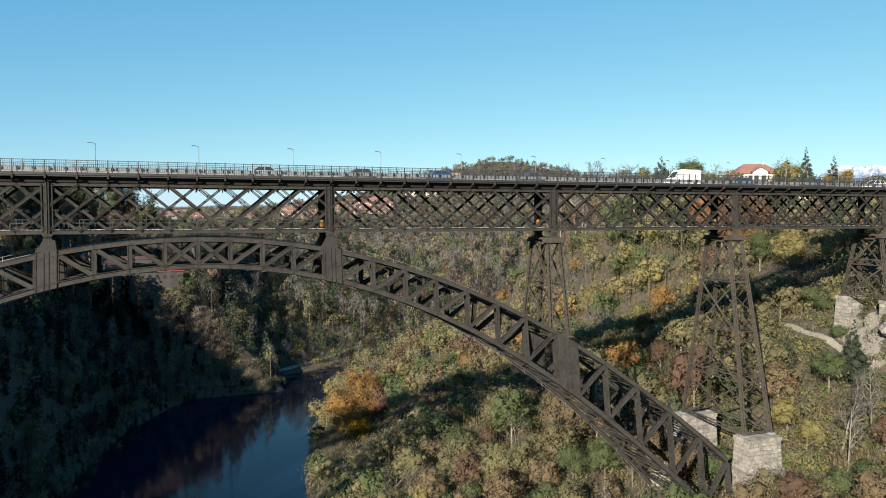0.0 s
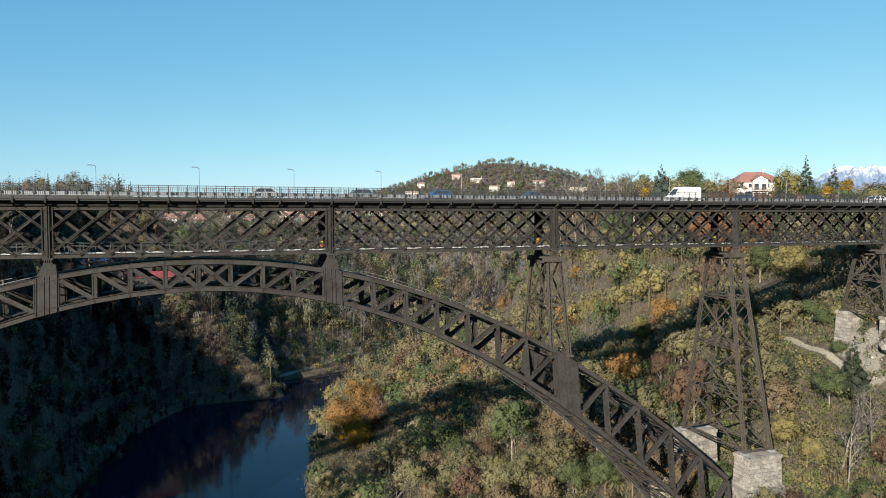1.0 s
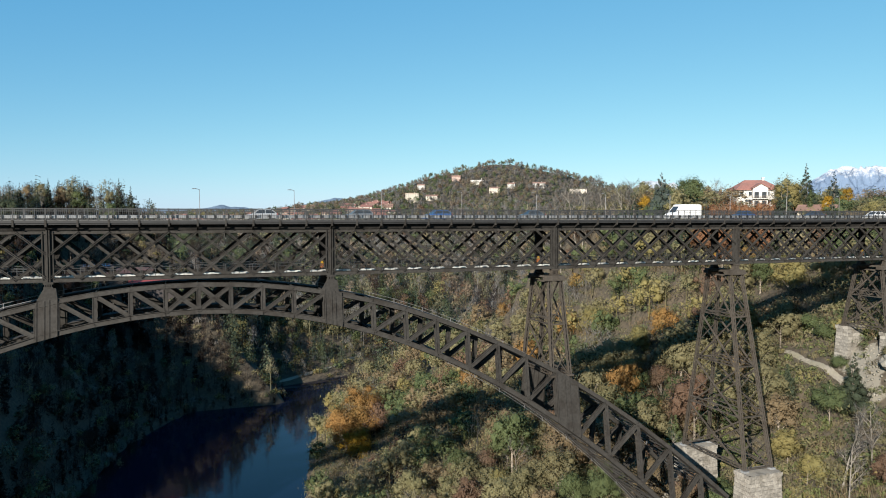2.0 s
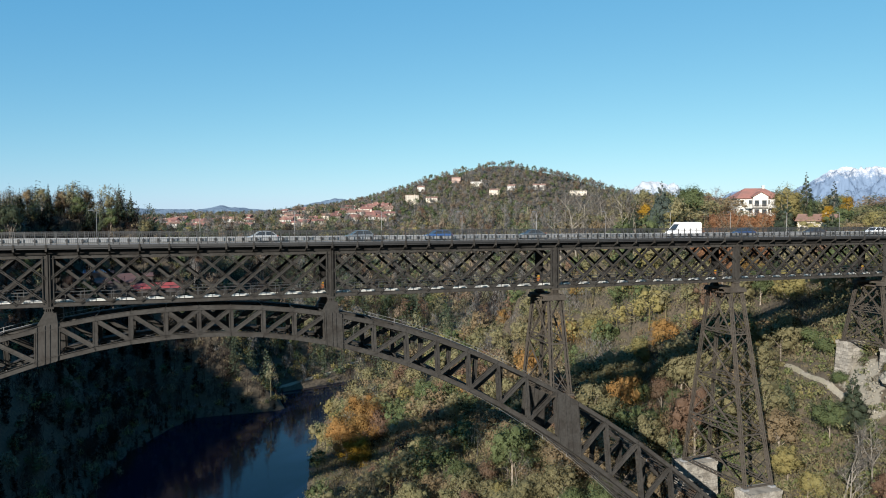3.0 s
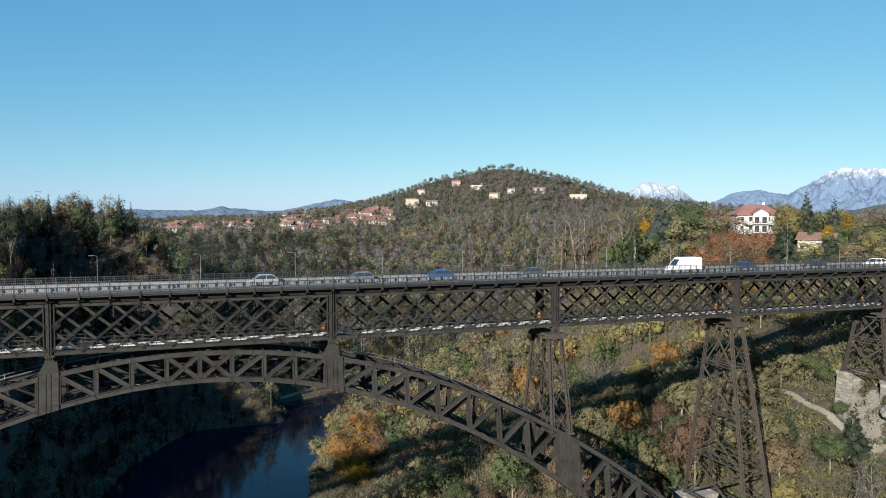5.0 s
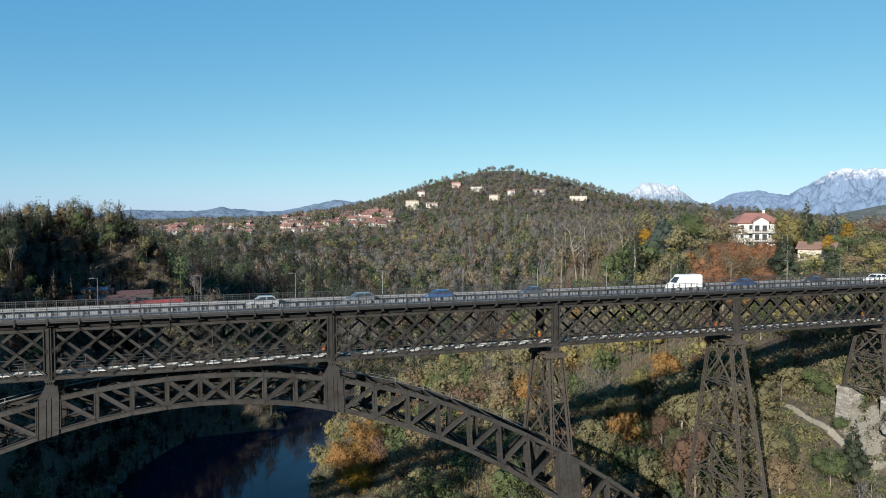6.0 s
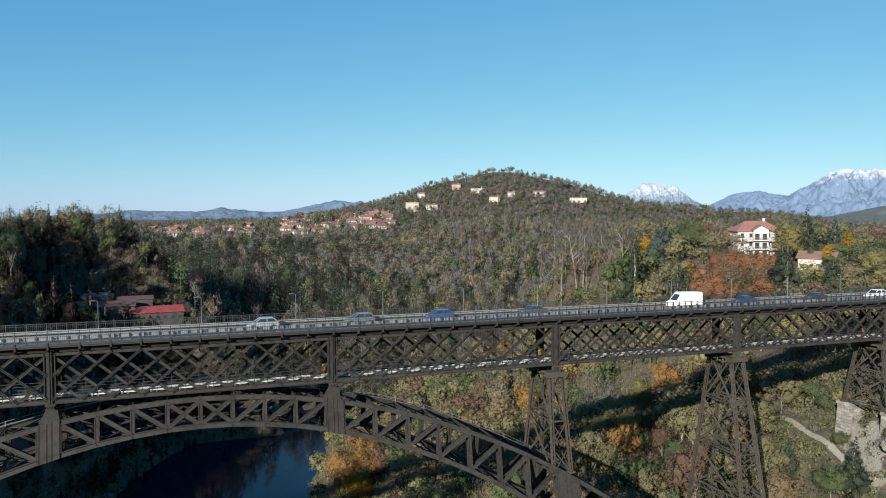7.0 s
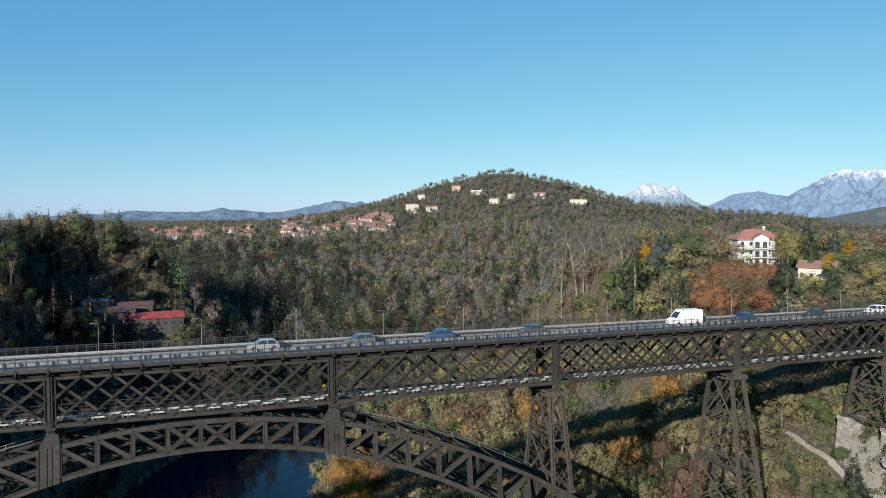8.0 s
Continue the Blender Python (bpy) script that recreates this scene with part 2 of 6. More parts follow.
def fast_mesh(name, verts, faces, mats, slots=None, smooth=False, normals=None):
    """A mesh from numpy arrays; all faces have the same number of corners."""
    me = bpy.data.meshes.new(name)
    k = faces.shape[1]
    me.vertices.add(len(verts))
    me.vertices.foreach_set("co", np.ascontiguousarray(verts, dtype=np.float32).ravel())
    me.loops.add(faces.size)
    me.loops.foreach_set("vertex_index", np.ascontiguousarray(faces, dtype=np.int32).ravel())
    me.polygons.add(len(faces))
    me.polygons.foreach_set("loop_start", np.arange(0, faces.size, k, dtype=np.int32))
    for m in mats:
        me.materials.append(m)
    if slots is not None:
        me.polygons.foreach_set("material_index", np.ascontiguousarray(slots, dtype=np.int32))
    if smooth:
        me.polygons.foreach_set("use_smooth", np.ones(len(faces), dtype=bool))
    me.update(calc_edges=True)
    if normals is not None:
        me.attributes.new("custom_normal", "FLOAT_VECTOR", "POINT").data.foreach_set("vector", np.ascontiguousarray(normals, dtype=np.float32).ravel())
    return me


# ---- the land ----
RIVER = np.array([(-40, -600, 34), (-38, -100, 34), (-22, 0, 34), (-9, 70, 34), (-3, 118, 36), (11, 185, 35), (32, 232, 31), (55, 254, 25), (88, 271, 20), (140, 300, 20), (240, 330, 20), (380, 345, 22), (700, 420, 24), (5000, 900, 24)], dtype=float)


def smooth(a, b, x):
    t = np.clip((x - a) / (b - a), 0, 1)
    return t * t * (3 - 2 * t)


def ripple(x, y, size, seed):
    """Cheap smooth unevenness, about -1 to 1."""
    r = np.random.RandomState(seed)
    out = np.zeros_like(x)
    for _ in range(6):
        a, p, k = r.uniform(0, 6.28), r.uniform(0, 6.28), r.uniform(0.6, 1.7) / size * 6.28
        out += np.sin((x * math.cos(a) + y * math.sin(a)) * k + p)
    return out / 3.0


def height(x, y):
    x, y = np.atleast_1d(np.asarray(x, float)), np.atleast_1d(np.asarray(y, float))
    best, side, wid = np.full(x.shape, 1e9), np.zeros(x.shape), np.zeros(x.shape)
    for (ax, ay, aw), (bx, by, bw) in zip(RIVER[:-1], RIVER[1:]):
        dx, dy = bx - ax, by - ay
        t = np.clip(((x - ax) * dx + (y - ay) * dy) / (dx * dx + dy * dy), 0, 1)
        px, py = ax + t * dx, ay + t * dy
        d = np.hypot(x - px, y - py)
        near = d < best
        best = np.where(near, d, best)
        side = np.where(near, dx * (y - py) - dy * (x - px), side)
        wid = np.where(near, aw + t * (bw - aw), wid)
    s = best - wid + 2.0 * ripple(x, y, 45, 3) * smooth(5, 40, best - wid + 10)
    right = np.interp(s, [-30, 0, 5, 30, 60, 75, 88, 98, 104, 118, 135, 160, 700], [-6, 0, 4, 17, 31, 38.5, 48, 57, 61, 71, 81.5, 85, 90])
    right += 14 * smooth(80, 104, s) * (1 - smooth(118, 150, s)) * smooth(45, 95, y)    # the rim steepens to low cliffs
    west = np.interp(s, [-30, 0, 5, 22, 38, 52, 95, 150, 400], [-6, 0, 5, 44, 70, 82, 88, 87, 84])
    foot = np.interp(s, [-30, 0, 5, 24, 60, 94, 130, 400], [-6, 0, 6, 36, 56, 80, 84, 84])      # the easier slope that takes the western arch foot
    west = (foot + (west - foot) * smooth(55, 125, y)) * (1 - 0.23 * smooth(60, 130, y) * (1 - smooth(225, 300, y)))
    north = np.interp(s, [-30, 0, 8, 40, 150, 300, 450, 600, 900], [-6, 0, 5, 18, 36, 56, 70, 78, 84])
    wn_ = smooth(-15, 45, x + 0.35 * (y - 290))
    west += 15 * smooth(-64, -90, x) * smooth(235, 290, y) * (1 - smooth(300, 345, y)) * smooth(28, 58, s)     # higher ground behind the western rim, mostly out of view, raised to throw shade
    left = west * (1 - wn_) + north * wn_
    h = np.where(side > 0, left, right)
    far = smooth(300, 700, np.hypot(x, y))
    h += 1.2 * ripple(x, y, 22, 5) * smooth(4, 20, s) + 3 * ripple(x, y, 260, 8) * far
    h += 96 * np.exp(-(((x - 560) / 235) ** 2 + ((y - 1190) / 260) ** 2))          # wooded hill
    h += 9 * np.exp(-(((x - 640) / 110) ** 2 + ((y - 1110) / 140) ** 2))           # eastern side of its top
    h += 13 * np.exp(-(((x - 225) / 140) ** 2 + ((y - 965) / 100) ** 2))            # swell that carries the village
    h += 38 * np.exp(-(((x - 960) / 260) ** 2 + ((y - 900) / 260) ** 2))           # its lower shoulder
    h += 27 * np.exp(-(((x - 480) / 170) ** 2 + ((y - 650) / 150) ** 2))           # wooded rise above the east bank
    out = np.maximum(np.maximum(np.abs(x + 24) - 27, np.abs(y - 293) - 11), 0)     # level ground of the works, cut into the bank
    h = np.where(side > 0, np.clip(h, 47 - 1.15 * out, 47 + 1.0 * out), h)
    h += 2.2 * np.exp(-(((x - 117) / 9) ** 2 + ((y + 1) / 10) ** 2))              # spur that carries the outer tower
    cap = np.maximum(47 - 0.85 * (287 - y), 0.95 * s)                               # the bank falls straight from the works to the river
    front = smooth(-74, -54, x) * smooth(200, 225, y) * (y < 300) * (side > 0)
    return np.where(front > 0, np.minimum(h, h * (1 - front) + cap * front), h)


def ground_at(x, y):
    return float(height(x, y)[0])


def build_ground():
    def axis(lo, hi, step):
        inner = list(np.arange(lo, hi + 0.1, step))
        up, dn, g = [inner[-1]], [inner[0]], step
        while up[-1] < 4800:
            g *= 1.16
            up.append(up[-1] + g)
        g = step
        while dn[-1] > -4800:
            g *= 1.16
            dn.append(dn[-1] - g)
        return np.array(dn[:0:-1] + inner + up[1:])
    xs, ys = axis(-180, 330, 4.0), axis(-120, 460, 4.0)
    gx, gy = np.meshgrid(xs, ys)
    gz = height(gx.ravel(), gy.ravel())
    nx, ny = len(xs), len(ys)
    i = (np.arange(ny - 1)[:, None] * nx + np.arange(nx - 1)[None, :]).ravel()
    me = fast_mesh("ground", np.c_[gx.ravel(), gy.ravel(), gz], np.c_[i, i + 1, i + nx + 1, i + nx], [M_GROUND], smooth=True)
    tagged(new("ground", me), "wooded river gorge slopes with leaf litter and autumn grass", "ground", kind="structure")
    g = Geo().add([(-900, -900, 0), (1800, -900, 0), (1800, 900, 0), (-900, 900, 0)], [(0, 1, 2, 3)])
    w = part("water", g, M_WATER)
    tagged(w, "dark blue-green river lying calm in the gorge", "river", kind="structure")


build_ground()


# ---- the bridge ----
SPAN, BAY = 33.25, 3.325
Z0, Z1 = 78.2, 84.35            # under the bottom chord, top of the top chord
HALF = 2.5                      # girder planes at y = -2.5 and 2.5
XA, XB = -149.625, 149.625
SUPPORTS = [SPAN * (i + 0.5) for i in range(-4, 4)]
bridge = tagged(new("arch_bridge"), "brown-painted iron lattice girder bridge carried by a great arch", "bridge")


def i_bar(g, a, b, w, d, n=(0, 1, 0), flange=0.08):
    """A riveted member: thin web, two edge strips standing proud of it."""
    g.bar(a, b, w, d * 0.35, n)
    g.bar(a, b, flange, d, n, side=w / 2 - flange / 2)
    g.bar(a, b, flange, d, n, side=-w / 2 + flange / 2)


def twin_bar(g, a, b, w, d):
    """Two angle bars side by side with an open slit, tied by short plates."""
    a, b = Vector(a), Vector(b)
    for side in (-1, 1):
        g.bar(a, b, w * 0.34, d, side=side * w * 0.33)
    n = max(2, int((b - a).length / 1.1))
    for k in range(n):
        g.bar(a.lerp(b, (k + 0.45) / n), a.lerp(b, (k + 0.6) / n), w * 0.9, d * 0.3)


def girder(s):
    y = s * HALF
    paint_ = M_IRON if s < 0 else M_IRON_SHADE     # the northern girder's shade is put into its colour
    ob = new("main_girder")
    ob.parent = bridge
    for z, lip in ((Z0, 1), (Z1 - 0.5, -1)):
        part("bottom_chord" if lip > 0 else "top_chord", Geo().box(XA, XB, y - 0.09, y + 0.09, z + 0.05, z + 0.45), paint_, ob)
        part("chord_flange", Geo().box(XA, XB, y - 0.3, y + 0.3, z + (0 if lip > 0 else 0.45), z + (0.05 if lip > 0 else 0.5)), paint_, ob)
        part("chord_flange", Geo().box(XA, XB, y - 0.2, y + 0.2, z + (0.45 if lip > 0 else 0.0), z + (0.49 if lip > 0 else 0.05)), paint_, ob)
    zb, zt = Z0 + 0.3, Z1 - 0.25
    thin, wide = Geo(), Geo()
    twin_bar(thin, (-BAY, 0, zb), (BAY, 0, zt), 0.27, 0.2)
    i_bar(wide, (-BAY, 0, zb), (BAY, 0, zt), 0.34, 0.13, flange=0.06)
    half_t, half_w = Geo(), Geo()
    zm = (zb + zt) / 2
    twin_bar(half_t, (0, 0, zm), (BAY, 0, zt), 0.27, 0.2)
    i_bar(half_w, (0, 0, zm), (BAY, 0, zt), 0.34, 0.13, flange=0.06)
    low_t, low_w = Geo(), Geo()
    twin_bar(low_t, (-BAY, 0, zb), (0, 0, zm), 0.27, 0.2)
    i_bar(low_w, (-BAY, 0, zb), (0, 0, zm), 0.34, 0.13, flange=0.06)
    ms = {k: v.mesh("diagonal", paint_) for k, v in dict(t=thin, w=wide, ht=half_t, hw=half_w, lt=low_t, lw=low_w).items()}
    for x in SUPPORTS + [SUPPORTS[-1] + SPAN]:
        x -= SPAN
        for c in range(0, 11):          # middle of the bar, in bays from the post
            for turn in (1, -1):
                slender = (c < 5) == (turn > 0) if c != 5 else turn > 0
                kind = "t" if slender else "w"
                if c == 0:
                    key = ("h" if turn > 0 else "l") + kind
                elif c == 10:
                    key = ("l" if turn > 0 else "h") + kind
                else:
                    key = kind
                d = new("diagonal", ms[key])
                d.parent = ob
                d.matrix_basis = pose(x + c * BAY, y + (s * 0.16 if slender else -s * 0.04), 0, 0, 0, 0) @ Matrix.Diagonal((turn, 1, 1, 1))
    post = Geo()
    post.box(-0.62, 0.55, -0.06, 0.06, Z0 + 0.3, Z1 - 0.2)
    for px in (-0.62, 0.5):
        post.box(px, px + 0.12, -0.2, 0.2, Z0 + 0.3, Z1 - 0.2)
    post.box(-0.14, 0.02, s * 0.1 - 0.22, s * 0.1 + 0.22, Z0, Z1)
    post.box(0.14, 0.26, s * 0.1 - 0.22, s * 0.1 + 0.22, Z0, Z1)
    me = post.mesh("post", paint_)
    for x in SUPPORTS:
        p = new("post", me)
        p.parent, p.location = ob, (x, y, 0)
    gus = Geo().add([(-0.55, 0, Z0 + 0.4), (0.55, 0, Z0 + 0.4), (0.25, 0, Z0 + 0.85), (-0.25, 0, Z0 + 0.85), (-0.55, 0.03, Z0 + 0.4), (0.55, 0.03, Z0 + 0.4), (0.25, 0.03, Z0 + 0.85), (-0.25, 0.03, Z0 + 0.85)],
                    [(0, 1, 2, 3), (4, 7, 6, 5), (0, 4, 5, 1), (1, 5, 6, 2), (2, 6, 7, 3), (3, 7, 4, 0)])
    me = gus.mesh("gusset_plate", paint_)
    for k in range(int((XB - XA) / BAY) + 1):
        p = new("gusset_plate", me)
        p.parent, p.location = ob, (XA + k * BAY, y - 0.015, 0)
    return ob


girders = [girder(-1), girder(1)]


def decks():
    nodes = [XA + k * BAY for k in range(int(round((XB - XA) / BAY)) + 1)]
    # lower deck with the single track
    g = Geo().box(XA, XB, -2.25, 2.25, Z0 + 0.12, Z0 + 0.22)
    low = part("rail_deck", g, M_IRON_SHADE, bridge)
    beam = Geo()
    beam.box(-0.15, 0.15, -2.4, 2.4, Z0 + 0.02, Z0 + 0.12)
    beam_me = beam.mesh("cross_beam", M_IRON_SHADE)
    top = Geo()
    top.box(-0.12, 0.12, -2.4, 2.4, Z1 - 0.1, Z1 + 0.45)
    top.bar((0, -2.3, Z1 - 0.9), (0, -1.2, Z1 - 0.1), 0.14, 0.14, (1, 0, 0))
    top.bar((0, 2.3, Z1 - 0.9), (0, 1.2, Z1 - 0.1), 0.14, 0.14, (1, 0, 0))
    top_me = top.mesh("cross_beam", M_IRON_SHADE)
    for x in nodes:
        for me in (beam_me, top_me):
            p = new("cross_beam", me)
            p.parent, p.location = low, (x, 0, 0)
    for s in (-1, 1):
        g = Geo().box(XA, XB, s * 0.75 - 0.04, s * 0.75 + 0.04, Z0 + 0.36, Z0 + 0.50)
        g.box(XA, XB, s * 0.75 - 0.09, s * 0.75 + 0.09, Z0 + 0.34, Z0 + 0.38)
        part("rail", g, M_RAIL, low, "polished steel running rail")
        g = Geo().box(XA, XB, s * 0.47 - 0.14, s * 0.47 + 0.14, Z0 + 0.36, Z0 + 0.40)
        part("guard_strip", g, M_RAIL, low, "pale steel strip beside the rail")
    sl, one = Geo(), Geo().box(-0.11, 0.11, -1.25, 1.25, Z0 + 0.22, Z0 + 0.34).mesh("sleeper", M_SLEEPER)
    for k in range(int((XB - XA) / 0.665)):
        x = XA + 0.3 + k * 0.665
        if -30 < x < 120:
            p = new("sleeper", one)
            p.parent, p.location = low, (x, 0, 0)
        else:
            sl.box(x - 0.11, x + 0.11, -1.25, 1.25, Z0 + 0.22, Z0 + 0.34)
    ob = part("track_bed", sl, M_SLEEPER, low)
    ob["kind"] = "stuff"
    for s in (-1, 1):                   # low handrails of the track walkway
        g = Geo()
        for h in (0.55, 0.95):
            g.box(XA, XB, s * 1.85 - 0.03, s * 1.85 + 0.03, Z0 + 0.72 + h, Z0 + 0.78 + h)
        hr = part("walkway_handrail", g, M_RAILING, low)
        g = Geo().box(-0.035, 0.035, -0.035, 0.035, Z0 + 0.22, Z0 + 1.7)
        me = g.mesh("handrail_post", M_RAILING)
        for x in nodes:
            for o in (0, BAY / 2):
                p = new("handrail_post", me)
                p.parent, p.location = hr, (x + o, s * 1.85, 0)
    # upper deck
    g = Geo()
    g.box(XA - 60, XB + 60, -3.55, 3.55, Z1 + 0.6, Z1 + 0.95)
    deck = part("road_deck", g, M_EDGE, bridge, "road slab, darkened for the shade below the railing")
    g = Geo().box(XA - 60, XB + 60, -2.55, 2.55, Z1 + 0.95, Z1 + 1.0)
    part("roadway", g, M_ROAD, deck, "pale grey asphalt")
    for s in (-1, 1):
        g = Geo().box(XA - 60, XB + 60, min(s * 2.55, s * 3.55), max(s * 2.55, s * 3.55), Z1 + 0.95, Z1 + 1.12)
        part("footway", g, M_KERB, deck, "raised concrete footway")
        g = Geo()
        g.box(XA - 60, XB + 60, min(s * 3.553, s * 3.66), max(s * 3.553, s * 3.66), Z1 + 0.78, Z1 + 1.1)
        part("edge_beam", g, M_EDGE, deck, "edge strip, darkened for the shade below the railing")
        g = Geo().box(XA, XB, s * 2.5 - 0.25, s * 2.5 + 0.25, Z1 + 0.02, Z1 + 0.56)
        part("stringer", g, M_IRON_SHADE, deck)
        g = Geo()                       # bracket under the footway
        y0, y1 = s * 2.2, s * 3.66
        g.bar((0, y0, Z1 - 0.3), (0, y1, Z1 + 0.5), 0.16, 0.2, (1, 0, 0))
        g.bar((0, y0, Z1 + 0.5), (0, y1, Z1 + 0.55), 0.14, 0.2, (1, 0, 0))
        g.box(-0.1, 0.1, min(y1, y1 + s * 0.06), max(y1, y1 + s * 0.06), Z1 + 0.35, Z1 + 1.15)
        bm_ = g.mesh("bracket", M_IRON)
        for x in nodes:
            p = new("bracket", bm_)
            p.parent, p.location = deck, (x, 0, 0)
        # railing: three long bars, main posts, and thin posts and balusters between them
        yr = s * 3.58
        x0, x1, bays = XA - 16 * BAY, XB + 16 * BAY, len(nodes) + 31
        for za, zb, w in ((2.45, 2.52, 0.03), (1.2, 1.25, 0.02), (2.2, 2.24, 0.02)):
            part("railing_bar", Geo().box(x0, x1, yr - w, yr + w, Z1 + za, Z1 + zb), M_RAILING, deck)
        me = Geo().box(-0.06, 0.06, yr - 0.05, yr + 0.05, Z1 + 1.0, Z1 + 2.55).mesh("railing_post", M_RAILING)
        g = Geo()
        for k in range(bays):
            p = new("railing_post", me)
            p.parent, p.location = deck, (x0 + k * BAY, 0, 0)
            for q in range(1, 15):
                x = x0 + (k + q / 15) * BAY
                if q % 5:
                    g.box(x - 0.013, x + 0.013, yr - 0.013, yr + 0.013, Z1 + 1.22, Z1 + 2.46)
                else:
                    g.box(x - 0.04, x + 0.04, yr - 0.05, yr + 0.05, Z1 + 1.0, Z1 + 2.55)
        part("railing_infill", g, M_RAILING, deck)["kind"] = "stuff"
        yb = s * 2.62
        g = Geo()
        g.box(XA - 60, XB + 60, yb - 0.04, yb + 0.04, Z1 + 1.35, Z1 + 1.75)
        g.box(XA - 60, XB + 60, yb - s * 0.09 - 0.02, yb - s * 0.09 + 0.02, Z1 + 1.42, Z1 + 1.52)
        g.box(XA - 60, XB + 60, yb - s * 0.09 - 0.02, yb - s * 0.09 + 0.02, Z1 + 1.6, Z1 + 1.7)
        gr = part("crash_barrier", g, M_GUARD, deck, "galvanised steel crash barrier")
        g = Geo().box(-0.06, 0.06, yb + s * 0.05, yb + s * 0.16, Z1 + 1.0, Z1 + 1.8)
        g.box(-0.13, 0.13, yb + s * 0.05, yb + s * 0.2, Z1 + 1.45, Z1 + 1.68)
        me = g.mesh("barrier_post", M_RAILING)
        for x in nodes:
            for o in (0.4, 0.4 + BAY / 2):
                p = new("barrier_post", me)
                p.parent, p.location = gr, (x + o, 0, 0)


decks()


# the arch: two ribs that lean outwards towards their feet
def arch_top(x):
    return 77.75 - 0.005845 * x * x


def arch_low(x):
    return 73.78 - 0.007533 * x * x + 6.6e-8 * x ** 4


def rib_y(s, z):
    return s * (2.55 + 0.15 * (77.5 - z))


PANELS = [0.0, 3.85, 7.8, 11.7, 15.7, 17.85, 22.2, 26.7, 31.05, 35.55, 40.0, 44.3, 48.9, 52.2, 56.9, 62.15, 67.5, 72.7, 77.5]
BOXES = {(15.7, 17.85), (48.9, 52.2)}


def rib(s):
    nrm = Vector((0, 1, s * 0.15)).normalized()

    def pt(x, z):
        return Vector((x, rib_y(s, z), z))
    xs = sorted({-x for x in PANELS} | set(PANELS))
    g = Geo()
    for a, b in zip(xs[:-1], xs[1:]):
        for f, o, w in ((arch_top, -0.32, 0.62), (arch_low, 0.34, 0.66)):
            p, q = pt(a, f(a) + o), pt(b, f(b) + o)
            e = (q - p).normalized() * 0.05
            p, q = p - e, q + e
            g.bar(p, q, w * 0.86, 0.62, nrm)
            sgn = 1 if f is arch_top else -1
            g.bar(p, q, 0.07, 0.95, nrm, side=sgn * (w / 2 - 0.035))
            g.bar(p, q, 0.06, 0.74, nrm, side=-sgn * (w / 2 - 0.06))
    ob = part("arch_rib", g, M_IRON, bridge)
    for x in xs:
        top, low = pt(x, arch_top(x) - 0.6), pt(x, arch_low(x) + 0.62)
        g = Geo()
        for off in (-0.34, 0.34):
            for side in (-0.2, 0.2):
                g.bar(low, top, 0.12, 0.09, nrm, off=off, side=side)
            g.bar(low, top, 0.3, 0.03, nrm, off=off * 0.9)
        n = max(2, int((top - low).length / 0.9))
        for k in range(n):
            g.bar(low.lerp(top, (k + 0.5) / n), low.lerp(top, (k + 0.58) / n), 0.36, 0.66, nrm)
        part("arch_post", g, M_IRON, ob)
    for a, b in zip(xs[:-1], xs[1:]):
        m = tuple(sorted((abs(a), abs(b))))
        if m in BOXES:
            g = Geo()
            c = [pt(a, arch_low(a)), pt(b, arch_low(b)), pt(b, arch_top(b)), pt(a, arch_top(a))]
            for off in (-0.42, 0.36):
                g.hexa([v + nrm * off for v in c] + [v + nrm * (off + 0.06) for v in c])
            for t in (0.0, 0.38, 0.62, 1.0):
                x = a + (b - a) * t
                g.bar(pt(x, arch_low(x) + 0.02), pt(x, arch_top(x) - 0.02), 0.14, 1.0, nrm)
            part("web_plate", g, M_IRON, ob, "plated arch panel with riveted ribs")
            continue
        rising = [(a, arch_low(a) + 0.5, b, arch_top(b) - 0.5)]
        falling = [(a, arch_top(a) - 0.5, b, arch_low(b) + 0.5)]
        bars = rising if a >= 0 else falling
        if m == (0.0, 3.85):
            bars = rising + falling
        for x0, z0, x1, z1 in bars:
            g = Geo()
            p, q = pt(x0, z0), pt(x1, z1)
            for off in (-0.3, 0.3):
                g.bar(p, q, 0.5, 0.04, nrm, off=off)
                for side in (-0.2, 0.2):
                    g.bar(p, q, 0.11, 0.1, nrm, off=off * 1.1, side=side)
            part("arch_diagonal", g, M_IRON, ob)
    return ob


ribs = [rib(-1), rib(1)]


def arch_bracing():
    xs = sorted({-x for x in PANELS} | set(PANELS))
    for f, o in ((arch_top, -0.35), (arch_low, 0.35)):
        for x in xs:
            z = f(x) + o
            g = Geo()
            w = rib_y(1, z)
            for dz in (-0.22, 0.22):
                g.bar((x, -w, z + dz), (x, w, z + dz), 0.14, 0.14, (1, 0, 0))
            n = max(4, int(w * 2 / 0.7))
            for k in range(n):
                y0, y1 = -w + 2 * w * k / n, -w + 2 * w * (k + 1) / n
                g.bar((x, y0, z - 0.22 + 0.44 * (k % 2)), (x, y1, z + 0.22 - 0.44 * (k % 2)), 0.07, 0.06, (1, 0, 0))
            part("cross_strut", g, M_IRON, ribs[0])
        for a, b in zip(xs[:-1], xs[1:]):
            za, zb = f(a) + o, f(b) + o
            for d in (-1, 1):
                g = Geo().bar((a, rib_y(d, za), za), (b, rib_y(-d, zb), zb), 0.2, 0.12, (0, 0, 1))
                part("wind_brace", g, M_IRON, ribs[0])


arch_bracing()


